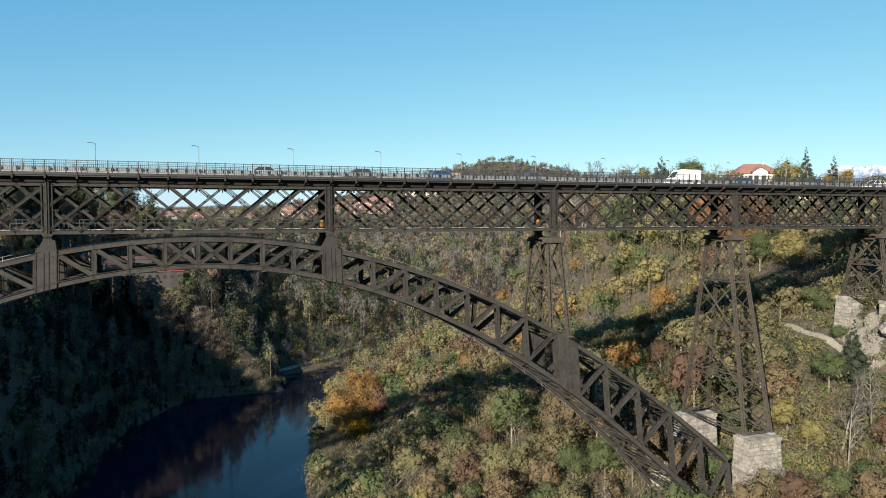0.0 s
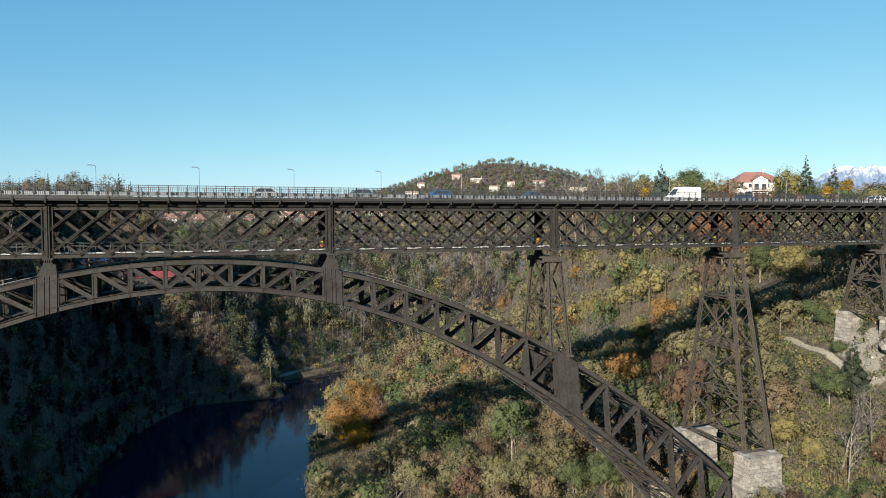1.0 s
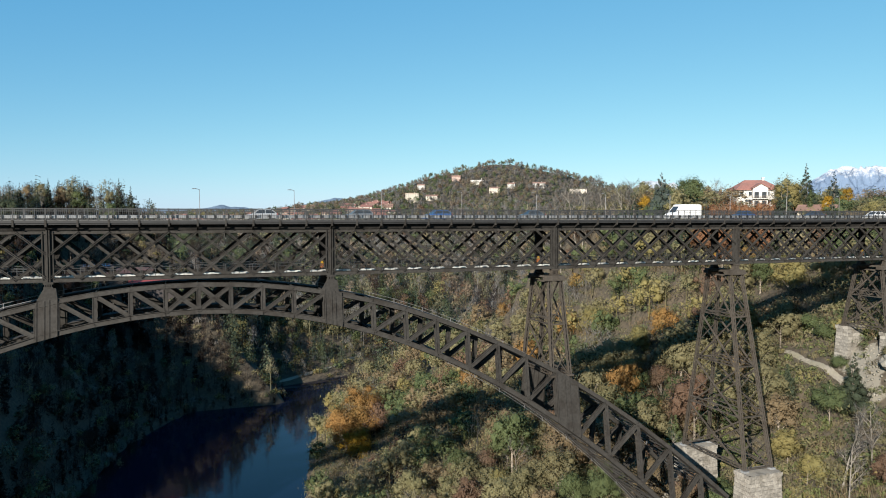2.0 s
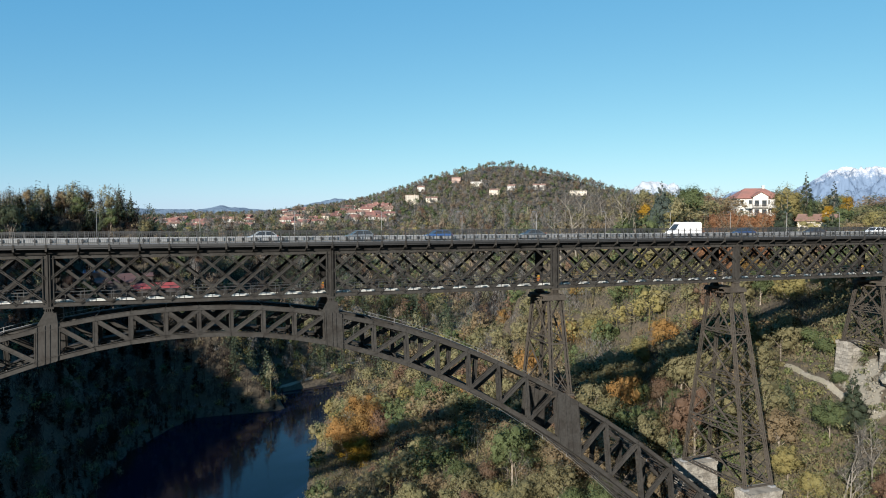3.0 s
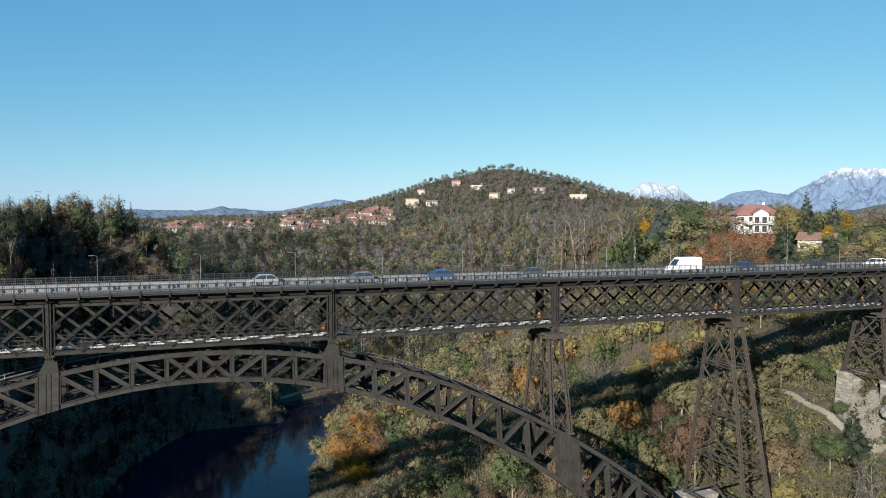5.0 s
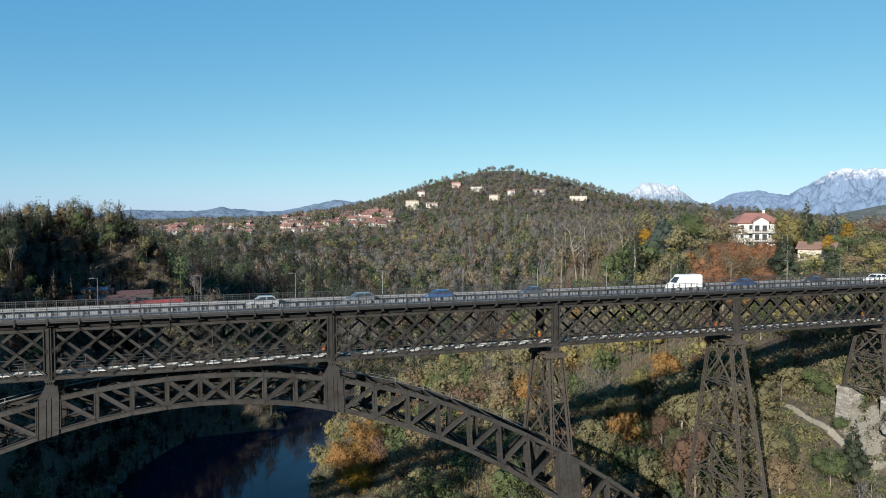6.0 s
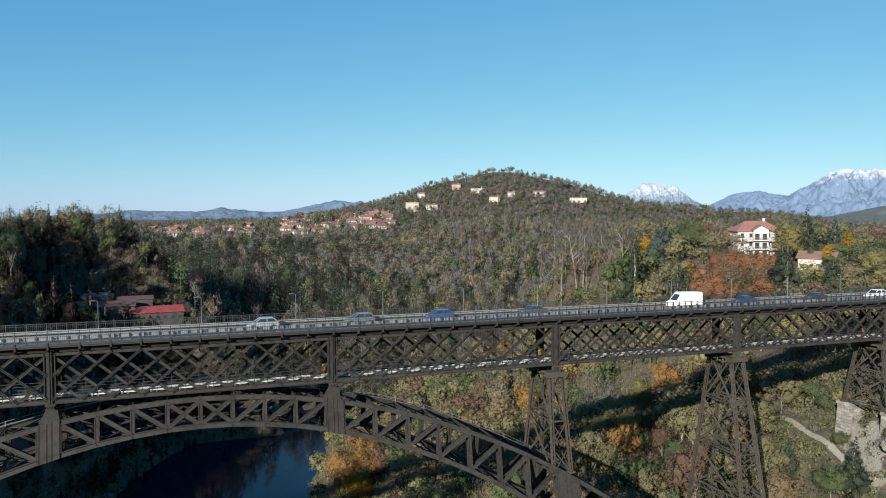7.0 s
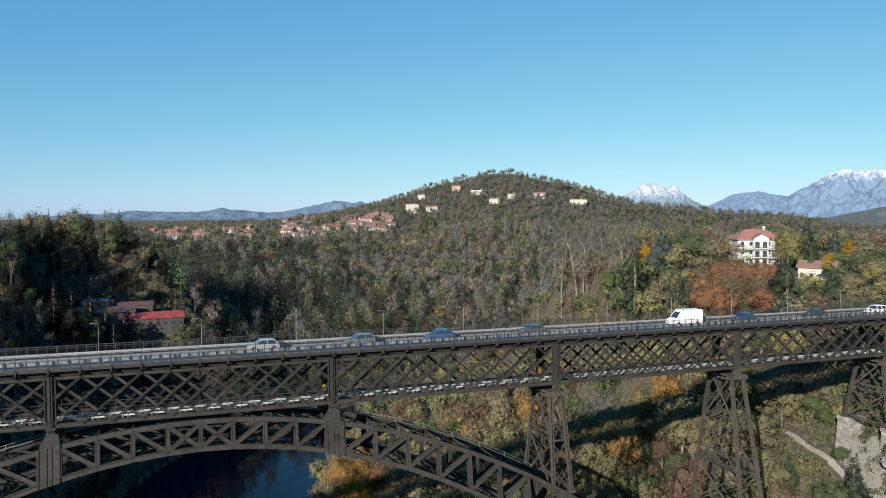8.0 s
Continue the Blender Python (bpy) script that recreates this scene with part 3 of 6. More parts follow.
def bearing(x, s, z):
    y = rib_y(s, 77)
    g = Geo().hexa([(x - 1.25, y - 0.5, z - 0.1), (x + 1.05, y - 0.5, z - 0.6), (x + 1.05, y + 0.5, z - 0.6), (x - 1.25, y + 0.5, z - 0.1),
                    (x - 0.45, y - 0.4, 77.55), (x + 0.8, y - 0.4, 77.55), (x + 0.8, y + 0.4, 77.55), (x - 0.45, y + 0.4, 77.55)])
    ob = part("bearing", g, M_IRON, bridge)
    part("bearing_plate", Geo().box(x - 0.5, x + 0.5, y - 0.4, y + 0.4, 77.55, 77.7), M_IRON, ob)
    for k in range(4):
        part("roller", Geo().box(x - 0.4 + k * 0.22, x - 0.28 + k * 0.22, y - 0.35, y + 0.35, 77.7, 78.0), M_IRON, ob)
    part("bearing_plate", Geo().box(x - 0.55, x + 0.55, y - 0.35, y + 0.35, 78.0, 78.2), M_IRON, ob)


for s_ in (-1, 1):
    bearing(16.6, s_, 76.2)
    bearing(-16.6, s_, 76.2)


# the towers: four laced legs each
def tower(x, zfoot, xt, xf, yt, yf, levels, shift=0.0):
    zt = 77.2
    pier = new("tower")
    pier.parent = bridge
    legs = {}
    for i in (-1, 1):
        for j in (-1, 1):
            foot, top = Vector((x + shift + i * xf, j * yf, zfoot)), Vector((x + i * xt, j * yt, zt))
            legs[i, j] = (foot, top)
            g = Geo()
            for dx in (-0.18, 0.18):
                for dy in (-0.18, 0.18):
                    o = Vector((dx, dy, 0))
                    g.bar(foot + o, top + o, 0.13, 0.13)
            n = max(4, int((top - foot).length / 0.8))
            for k in range(n):
                p, q = foot.lerp(top, k / n), foot.lerp(top, (k + 1) / n)
                sg = 0.18 * (1 if k % 2 else -1)
                for dy in (-0.2, 0.2):
                    g.bar(p + Vector((sg, dy, 0)), q + Vector((-sg, dy, 0)), 0.06, 0.04)
                for dx in (-0.2, 0.2):
                    g.bar(p + Vector((dx, sg, 0)), q + Vector((dx, -sg, 0)), 0.06, 0.04, (1, 0, 0))
            part("leg", g, M_IRON_TOWER, pier)

    def at(i, j, t):
        return legs[i, j][0].lerp(legs[i, j][1], t)
    ts = [k / levels for k in range(levels + 1)]
    for j in (-1, 1):                   # faces along the deck
        n = max(4, int((zt - zfoot) / 2.9))
        for k in range(n):
            a0, b0 = (legs[i, j][0].lerp(legs[i, j][1], k / n) for i in (-1, 1))
            a1, b1 = (legs[i, j][0].lerp(legs[i, j][1], (k + 1) / n) for i in (-1, 1))
            part("lacing_bar", Geo().bar(a0, b1, 0.11, 0.08, (0, 1, 0)), M_IRON_TOWER, pier)
            part("lacing_bar", Geo().bar(b0, a1, 0.11, 0.08, (0, 1, 0), off=0.05), M_IRON_TOWER, pier)
    for i in (-1, 1):                   # faces across the deck: one cross of slender bars to a storey
        for k in range(levels):
            a, b, c, d = at(i, -1, ts[k]), at(i, 1, ts[k]), at(i, -1, ts[k + 1]), at(i, 1, ts[k + 1])
            for p, q, off in ((a, d, -0.1), (b, c, 0.1)):
                g = Geo()
                g.bar(p, q, 0.24, 0.05, (1, 0, 0), off=off)
                g.bar(p, q, 0.05, 0.16, (1, 0, 0), off=off, side=0.1)
                g.bar(p, q, 0.05, 0.16, (1, 0, 0), off=off, side=-0.1)
                part("brace", g, M_IRON_TOWER, pier)
    for k in range(levels):
        t = ts[k] + 0.012
        deep = 0.95 if k == 1 else 0.5
        for i in (-1, 1):
            p, q = at(i, -1, t), at(i, 1, t)
            g = Geo()
            for dz in (0.0, deep):
                o = Vector((0, 0, dz))
                g.bar(p + o, q + o, 0.13, 0.3, (1, 0, 0))
            n = max(4, int((q - p).length / 0.9))
            for m in range(n):
                e, f = p.lerp(q, m / n), p.lerp(q, (m + 1) / n)
                u, v = (0.05, deep - 0.05) if m % 2 else (deep - 0.05, 0.05)
                g.bar(e + Vector((0, 0, u)), f + Vector((0, 0, v)), 0.09, 0.08, (1, 0, 0))
            part("tie_beam", g, M_IRON_TOWER, pier)
        for j in (-1, 1):
            g = Geo().bar(at(-1, j, t), at(1, j, t), 0.2, 0.3, (0, 1, 0))
            part("tie_beam", g, M_IRON_TOWER, pier)
    g = Geo()
    g.box(x - xt - 0.5, x + xt + 0.5, -yt - 0.5, yt + 0.5, zt - 0.3, zt)
    for j in (-1, 1):
        g.box(x - xt - 0.7, x + xt + 0.7, j * yt - 0.55, j * yt + 0.55, zt - 0.75, zt - 0.3)
    for i in (-1, 1):
        g.bar((x + i * xt, -yt, zt - 0.9), (x + i * xt, yt, zt - 0.9), 0.25, 0.12, (1, 0, 0))
    part("cap", g, M_IRON_TOWER, pier)
    for j in (-1, 1):
        part("bearing", Geo().box(x - 0.6, x + 0.6, j * yt - 0.45, j * yt + 0.45, zt, zt + 0.25), M_IRON_TOWER, pier)
        for k in range(5):
            part("roller", Geo().box(x - 0.5 + k * 0.22, x - 0.4 + k * 0.22, j * yt - 0.35, j * yt + 0.35, zt + 0.25, zt + 0.75), M_IRON_TOWER, pier)
        part("bearing_plate", Geo().box(x - 0.6, x + 0.6, j * yt - 0.4, j * yt + 0.4, zt + 0.75, Z0), M_IRON_TOWER, pier)
    for (i, j), (foot, top) in legs.items():
        g = Geo().box(foot.x - 0.45, foot.x + 0.45, foot.y - 0.45, foot.y + 0.45, zfoot - 0.05, zfoot + 0.22)
        part("foot_plate", g, M_GUARD if zfoot < 60 else M_IRON_TOWER, pier)
    return pier


TOWERS = {}
for s_ in (-1, 1):
    TOWERS[s_, 2] = tower(s_ * 49.9, arch_top(50.4) - 0.2, 0.95, 1.45, 2.5, rib_y(1, 63), 2)
    TOWERS[s_, 3] = tower(s_ * 83.1, 45.6, 1.1, 2.65, 2.5, 7.45, 4, s_ * 0.8)
    TOWERS[s_, 4] = tower(s_ * 116.4, 65.6, 0.95, 1.75, 2.5, 4.6, 2)


def pedestal(x, y, hx, hy, ztop, zbot):
    """A tapered block of coursed stones with a projecting top course."""
    ob = tagged(new("stone_pedestal"), "pale squared-stone pedestal under a bridge tower leg", "pedestal")
    ob.location = (x, y, zbot)
    h = ztop - zbot
    grow = 0.04
    core = Geo()
    a, b = hx + grow * h - 0.08, hy + grow * h - 0.08
    core.hexa([(-a, -b, 0), (a, -b, 0), (a, b, 0), (-a, b, 0), (-hx + 0.08, -hy + 0.08, h), (hx - 0.08, -hy + 0.08, h), (hx - 0.08, hy - 0.08, h), (-hx + 0.08, hy - 0.08, h)])
    part("core", core, M_MORTAR, ob)
    rows = max(3, int(h / 0.62))
    rng = random.Random(int(x * 7 + y))
    for r in range(rows):
        z0, z1 = h * r / rows + 0.02, h * (r + 1) / rows - 0.02
        k = grow * (h - z0) + (0.15 if r == rows - 1 else 0.0)
        for ax, half, other in ((0, hx + k, hy + k), (1, hy + k, hx + k)):
            for sgn in (-1, 1):
                p = -half
                while p < half - 0.05:
                    q = min(half, p + rng.uniform(0.8, 1.5))
                    if half - q < 0.5:
                        q = half
                    e = rng.uniform(0, 0.04)
                    g = Geo()
                    lo, hi = (-other - e, -other + 0.3) if sgn < 0 else (other - 0.3, other + e)
                    if ax == 0:
                        g.box(p + 0.02, q - 0.02, lo, hi, z0, z1)
                    else:
                        g.box(lo, hi, p + 0.02, q - 0.02, z0, z1)
                    part("stone", g, M_STONE, ob)
                    p = q
    return ob


for s_ in (-1, 1):
    pedestal(s_ * 83.9, -7.45, 3.1, 1.6, 45.55, 40.4)
    pedestal(s_ * 83.9, -7.45, 4.0, 2.5, 40.4, 37.2)
    pedestal(s_ * 83.9, 7.45, 3.1, 1.6, 45.55, 39.0)
    pedestal(s_ * 116.4, -4.6, 1.85, 1.25, 65.55, 57.8)
    pedestal(s_ * 116.4, 4.6, 1.85, 1.25, 65.55, 57.8)


# ---- woods ----
def leaf_cloud(rng, centres, radii, n, size, up=0.0, long=1.0):
    """n leaf tufts scattered over lumps; up: how upright the tufts stand, long: their length over their width."""
    w = radii ** 2
    pick = rng.choice(len(centres), n, p=w / w.sum())
    d = rng.normal(size=(n, 3))
    d /= np.linalg.norm(d, axis=1)[:, None]
    p = centres[pick] + d * (radii[pick] * rng.uniform(0.35, 1.18, n))[:, None]
    # tufts face out of the crown, each tilted its own way, so that a crown shades as one soft mass
    out = d * 0.5 + 0.9 * (p - centres.mean(axis=0)) / max(0.1, float(np.ptp(centres, axis=0).max())) + np.array([0, 0, 0.15])
    out /= np.linalg.norm(out, axis=1)[:, None]
    face = out + 0.42 * rng.normal(size=(n, 3))
    face /= np.linalg.norm(face, axis=1)[:, None]
    a = rng.normal(size=(n, 3)) * (1 - up) + up * (d * 0.4 + np.array([0, 0, 1.2]))
    a -= face * (a * face).sum(axis=1)[:, None]
    a /= np.linalg.norm(a, axis=1)[:, None] + 1e-9
    b = np.cross(face, a)
    s = size * rng.uniform(0.6, 1.35, n)[:, None]
    a, b = a * s * long ** 0.5, b * s / long ** 0.5
    out = out + 0.3 * face
    out /= np.linalg.norm(out, axis=1)[:, None]
    v = np.stack([p - a - b * 0.75, p + a - b * 0.35, p + a * 0.15 + b], axis=1).reshape(-1, 3)
    f = np.arange(3 * n).reshape(n, 3)
    return v, f, np.repeat(out, 3, axis=0)


ICO_V, ICO_F = [], []


def ico():
    """A small round lump of twelve corners."""
    bm = bmesh.new()
    bmesh.ops.create_icosphere(bm, subdivisions=1, radius=1.0)
    ICO_V.append(np.array([v.co[:] for v in bm.verts]))
    ICO_F.append(np.array([[v.index for v in f.verts] for f in bm.faces]))
    bm.free()


ico()


def hearts(rng, centres, radii, fill):
    """The dense inner foliage of a crown: uneven lumps that close the view through it."""
    V, F, N = [], [], []
    middle = centres.mean(axis=0)
    for k, (c, r) in enumerate(zip(centres, radii)):
        u = ICO_V[0]
        V.append(c + u * r * fill * rng.uniform(0.72, 1.16, (len(u), 1)))
        F.append(ICO_F[0] + k * len(u))
        n = u + 0.5 * (c - middle) / max(0.1, float(np.ptp(centres, axis=0).max())) + 0.5 * rng.normal(size=u.shape)
        N.append(n / np.linalg.norm(n, axis=1)[:, None])
    return np.vstack(V), np.vstack(F), np.vstack(N)


def joined(a, b):
    """Two (corners, faces, normals) sets as one."""
    return np.vstack([a[0], b[0]]), np.vstack([a[1], b[1] + len(a[0])]), np.vstack([a[2], b[2]])


def crown_lumps(rng, h, r, base, kind):
    """Lump centres and radii of a crown that reaches from base to h."""
    if kind == "conifer":
        k = 34
        t = np.linspace(0, 1, k)
        ang = np.arange(k) * 2.4 + rng.uniform(0, 6)
        z = base + (h - base) * t
        out = r * (1 - t) ** 0.85 * rng.uniform(0.35, 0.8, k)
        c = np.c_[np.cos(ang) * out, np.sin(ang) * out, z]
        return c, np.maximum(0.25, r * (1 - t) * 0.5 + 0.12)
    k = 26 if kind != "shrub" else 12
    d = rng.normal(size=(k, 3))
    d /= np.linalg.norm(d, axis=1)[:, None]
    d[:, 2] = np.where(d[:, 2] < -0.65, -d[:, 2], d[:, 2])
    hz = (h - base) / 2
    rad = rng.uniform(0.2, 0.46, k) * r
    scale = np.array([r, r, hz]) * 0.68
    c = d * scale * rng.uniform(0.55, 1.12, k)[:, None] + np.array([0, 0, base + hz])
    c = np.vstack([c, [[0, 0, base + hz]]])
    return c, np.append(rad, r * 0.45)


def trunk_geo(rng, h, r, base, lumps):
    g = Geo()
    t = max(0.12, h * 0.018)
    lean = rng.uniform(-0.04, 0.04, 2) * h
    pts = [(lean[0] * k * k, lean[1] * k * k, -1.0 + (h * 0.82 + 1.0) * k) for k in (0, 0.25, 0.5, 0.75, 1)]
    g.tube(pts, [t, t * 0.8, t * 0.6, t * 0.4, t * 0.12], 6)
    order = list(range(len(lumps)))
    rng.shuffle(order)
    for i in order[:8]:
        e = Vector(lumps[i])
        k = min(0.85, max(0.25, (e.z * 0.62) / h))
        s = Vector((lean[0] * k * k, lean[1] * k * k, h * 0.82 * k))
        m = s.lerp(e, 0.5) + Vector((0, 0, 0.1 * (e - s).length))
        g.tube([s, m, e], [t * 0.38, t * 0.25, t * 0.08], 4)
    return g


def bare_tree(rng, h, r, thin=1.0):
    """Trunk and limbs as tubes, and the fine twigs that spring from them."""
    g, twigs, dirs = Geo(), [], []
    t = max(0.1, h * 0.012) * thin

    def grow(p, d, length, rad, depth):
        d = d.normalized()
        bend = Vector(rng.normal(size=3)) * 0.16
        m = p + d * length * 0.5 + bend * length * 0.3
        e = m + (d + bend + Vector((0, 0, 0.15))).normalized() * length * 0.5
        g.tube([p, m, e], [rad, rad * 0.7, rad * 0.3], 5 if depth == 0 else 3)
        n = (8, 5, 0)[depth] if depth < 2 else 0
        for k in range(n):
            f = 0.3 + 0.68 * (k + rng.uniform(0, 0.8)) / n
            q = p.lerp(m, f * 2) if f < 0.5 else m.lerp(e, f * 2 - 1)
            side = Vector(rng.normal(size=3))
            side -= d * side.dot(d)
            grow(q, d * 0.75 + side.normalized() * 0.75 + Vector((0, 0, 0.2)), length * (0.52 - 0.22 * f) * (1.0 if depth else r / h * 3.0), rad * 0.42, depth + 1)
        if depth:
            for _ in range(5 if depth == 1 else 4):
                f = rng.uniform(0.25, 1)
                twigs.append(tuple(p.lerp(m, f * 2) if f < 0.5 else m.lerp(e, f * 2 - 1)))
                dirs.append(tuple(d + Vector(rng.normal(size=3)) * 0.55 + Vector((0, 0, 0.25))))

    grow(Vector((0, 0, -0.5)), Vector((rng.uniform(-0.08, 0.08), rng.uniform(-0.08, 0.08), 1)), h * 0.9, t, 0)
    p, d = np.repeat(np.array(twigs), 3, axis=0), np.repeat(np.array(dirs), 3, axis=0)
    d = d / np.linalg.norm(d, axis=1)[:, None] + 0.4 * rng.normal(size=d.shape)
    n = len(p)
    w = np.cross(d, rng.normal(size=(n, 3)))
    w *= (0.02 + 0.0012 * h) / (np.linalg.norm(w, axis=1)[:, None] + 1e-9)
    d *= h * rng.uniform(0.035, 0.09, n)[:, None]
    v = np.stack([p - w, p + w, p + d], axis=1).reshape(-1, 3)
    nrm = rng.normal(size=(n, 3)) * 0.6 + np.array([-0.4, -0.5, 0.5])
    return g, v, np.arange(3 * n).reshape(n, 3), np.repeat(nrm / np.linalg.norm(nrm, axis=1)[:, None], 3, axis=0)


VARIANTS = {}


def tree_meshes(kind, colour, seed, h, r, n, size):
    key = (kind, colour, seed, h, r, n, size)
    if key not in VARIANTS:
        rng = np.random.RandomState(seed)
        base = h * {"conifer": 0.06, "shrub": 0.0, "round": 0.06, "slim": 0.12, "bare": 0.25, "cypress": 0.03, "pine": 0.62}[kind]
        if kind == "cypress":
            t = np.linspace(0.03, 1, 16)
            c, rad = np.c_[rng.normal(size=(16, 2)) * r * 0.1, t * (h - r)], r * (0.5 + 0.5 * np.sin(np.pi * t ** 0.7))
        else:
            c, rad = crown_lumps(rng, h, r, base, kind)
        if kind == "bare":
            stem, v, f, nrm = bare_tree(rng, h, r)
            if colour not in ("bare", "twig"):          # the last withered leaves
                v, f, nrm = joined((v, f, nrm), leaf_cloud(rng, c, rad, n, size, long=1.5))
            trunk = stem.mesh("trunk", M_PALE_BARK if seed >= 400 else M_BARK)
        else:
            tufts = leaf_cloud(rng, c, rad, int(n * 1.3), size * 0.86, up=0.25 if kind == "slim" else 0.1, long=1.7)
            v, f, nrm = joined(tufts, hearts(rng, c, rad, 0.72 if kind == "conifer" else 0.5))
            trunk = trunk_geo(rng, h, r, base, c).mesh("trunk", M_BARK)
        crown = fast_mesh("crown", v, f, [LEAVES[colour]], normals=nrm)
        VARIANTS[key] = (trunk, crown)
    return VARIANTS[key]


LABELS = dict(olive="olive-green autumn tree on the gorge slope", green="green broadleaf tree on the gorge slope", yellow="yellow-green autumn tree with thinning leaves",
              gold="small tree with bright golden leaves", orange="orange-brown autumn tree with a full crown", russet="dark russet autumn tree", brown="dry brown autumn tree with thin leaves",
              bare="bare grey tree with pale twigs", twig="bare tree with dense twigs, darkened for bank shade", straw="clump of pale dry grass", rust="broad rust-red autumn tree beside the road", conifer="conifer with dense needles, darkened for bank shade", fir="dark green fir with dense drooping branches", cedar="tall blue-green conifer with layered branches")


def tree(kind, colour, x, y, h, r, seed=0, n=1500, size=0.3, scale=1.0, turn=0.0, z=None, label="", group="", name="tree"):
    trunk, crown = tree_meshes(kind, colour, seed, h, r, n, size)
    ob = new(name)
    tagged(ob, label or LABELS[colour], "shrub" if kind == "shrub" else "tree", group)
    part("trunk", trunk, None, ob)
    part("crown", crown, None, ob)
    ob.matrix_basis = pose(x, y, (ground_at(x, y) if z is None else z) - 0.3, 0, 0, turn) @ Matrix.Scale(scale, 4)
    return ob


def wood(name, label, spots, protos, seed):
    """One joined wood: each row of spots is x, y, z, scale, prototype and, if not 1, stretch upwards; protos are (verts, faces, slot colour)."""
    if spots.shape[1] < 6:
        spots = np.c_[spots, np.ones(len(spots))]
    rng = np.random.RandomState(seed)
    names = sorted({p[2] for p in protos})
    V, F, S, N, base = [], [], [], [], 0
    for k, (v, f, colour, nrm) in enumerate(protos):
        sel = spots[spots[:, 4] == k]
        if not len(sel):
            continue
        a = rng.uniform(0, 6.28, len(sel))
        ca, sa, sc = np.cos(a), np.sin(a), sel[:, 3]
        x = (v[None, :, 0] * ca[:, None] - v[None, :, 1] * sa[:, None]) * sc[:, None] + sel[:, 0:1]
        y = (v[None, :, 0] * sa[:, None] + v[None, :, 1] * ca[:, None]) * sc[:, None] + sel[:, 1:2]
        z = v[None, :, 2] * (sc * sel[:, 5])[:, None] + sel[:, 2:3]
        V.append(np.stack([x, y, z], axis=2).reshape(-1, 3))
        N.append(np.stack([nrm[None, :, 0] * ca[:, None] - nrm[None, :, 1] * sa[:, None], nrm[None, :, 0] * sa[:, None] + nrm[None, :, 1] * ca[:, None],
                           np.repeat(nrm[None, :, 2], len(sel), axis=0)], axis=2).reshape(-1, 3))
        F.append((f[None] + (np.arange(len(sel)) * len(v))[:, None, None] + base).reshape(-1, 3))
        S.append(np.full(len(sel) * len(f), names.index(colour)))
        base += len(sel) * len(v)
    me = fast_mesh(name, np.vstack(V), np.vstack(F), [LEAVES[c] for c in names], np.concatenate(S), normals=np.vstack(N))
    return tagged(new(name, me), label, "trees", kind="stuff")


def proto(kind, colour, seed, h, r, n, size, heart=False):
    rng = np.random.RandomState(seed)
    base = h * (0.06 if kind == "conifer" else (0.0 if kind == "shrub" else 0.12))
    c, rad = crown_lumps(rng, h, r, base, kind)
    if kind == "shrub":
        c[:, :2] *= 1.5
        c[:, 2] *= 0.8
        rad = rad * 1.15
    wispy = kind == "bare" or (kind == "shrub" and colour in ("straw", "brown", "bare"))
    v, f, nrm = leaf_cloud(rng, c, rad, n, size, up=0.75 if wispy else (0.65 if kind == "slim" else 0.1), long=6.0 if wispy else (2.6 if kind == "slim" else 1.2))
    if heart:
        v, f, nrm = joined((v, f, nrm), hearts(rng, c[::3], rad[::3], 0.5))
    # a slender stem
    q = 0.24
    stem = np.array([(-q, 0, -1), (q, 0, -1), (q * 0.3, 0, h * 0.7), (-q * 0.3, 0, h * 0.7), (0, -q, -1), (0, q, -1), (0, q * 0.3, h * 0.7), (0, -q * 0.3, h * 0.7)])
    f = np.vstack([f, np.array([[0, 1, 2], [0, 2, 3], [4, 5, 6], [4, 6, 7]]) + len(v)])
    return np.vstack([v, stem]), f, colour, np.vstack([nrm, np.repeat([[-0.5, -0.7, 0.5]], 8, axis=0)])


def sizes(rng, x, y, low, high, seed):
    """Tree sizes: a few tall ones over many small, in taller and lower stands."""
    return np.clip(np.exp(rng.normal(size=len(x)) * 0.3) * (1 + 0.22 * ripple(x, y, 60, seed)) * (low + high) / 2, low, high)


def in_view(x, y, margin=0.06):
    """The stretch of land that the valley opens towards, as a wedge from the south."""
    a = np.arctan2(x + 2.6, y + 99.2)
    return np.abs(a - radians(19.95)) < radians(31) + margin


def scatter(rng, x0, x1, y0, y1, step):
    gx, gy = np.meshgrid(np.arange(x0, x1, step), np.arange(y0, y1, step))
    x = gx.ravel() + rng.uniform(-0.48, 0.48, gx.size) * step
    y = gy.ravel() + rng.uniform(-0.48, 0.48, gy.size) * step
    return x, y


VILLAGE = []
_r = random.Random(4)
for _k in range(104):
    _a = radians(_r.uniform(-1.8, 5.4) if _k % 5 < 2 else _r.uniform(7.6, 15.8))
    _d = _r.uniform(930, 1080) + 4 * math.degrees(_a)
    VILLAGE.append((-2.6 + math.sin(_a) * _d, -99 + math.cos(_a) * _d))
HILL_HOUSES = [(345, 1000), (454, 1091), (477, 1048), (479, 984), (559, 987), (610, 950), (394, 1102), (375, 992), (515, 998)]


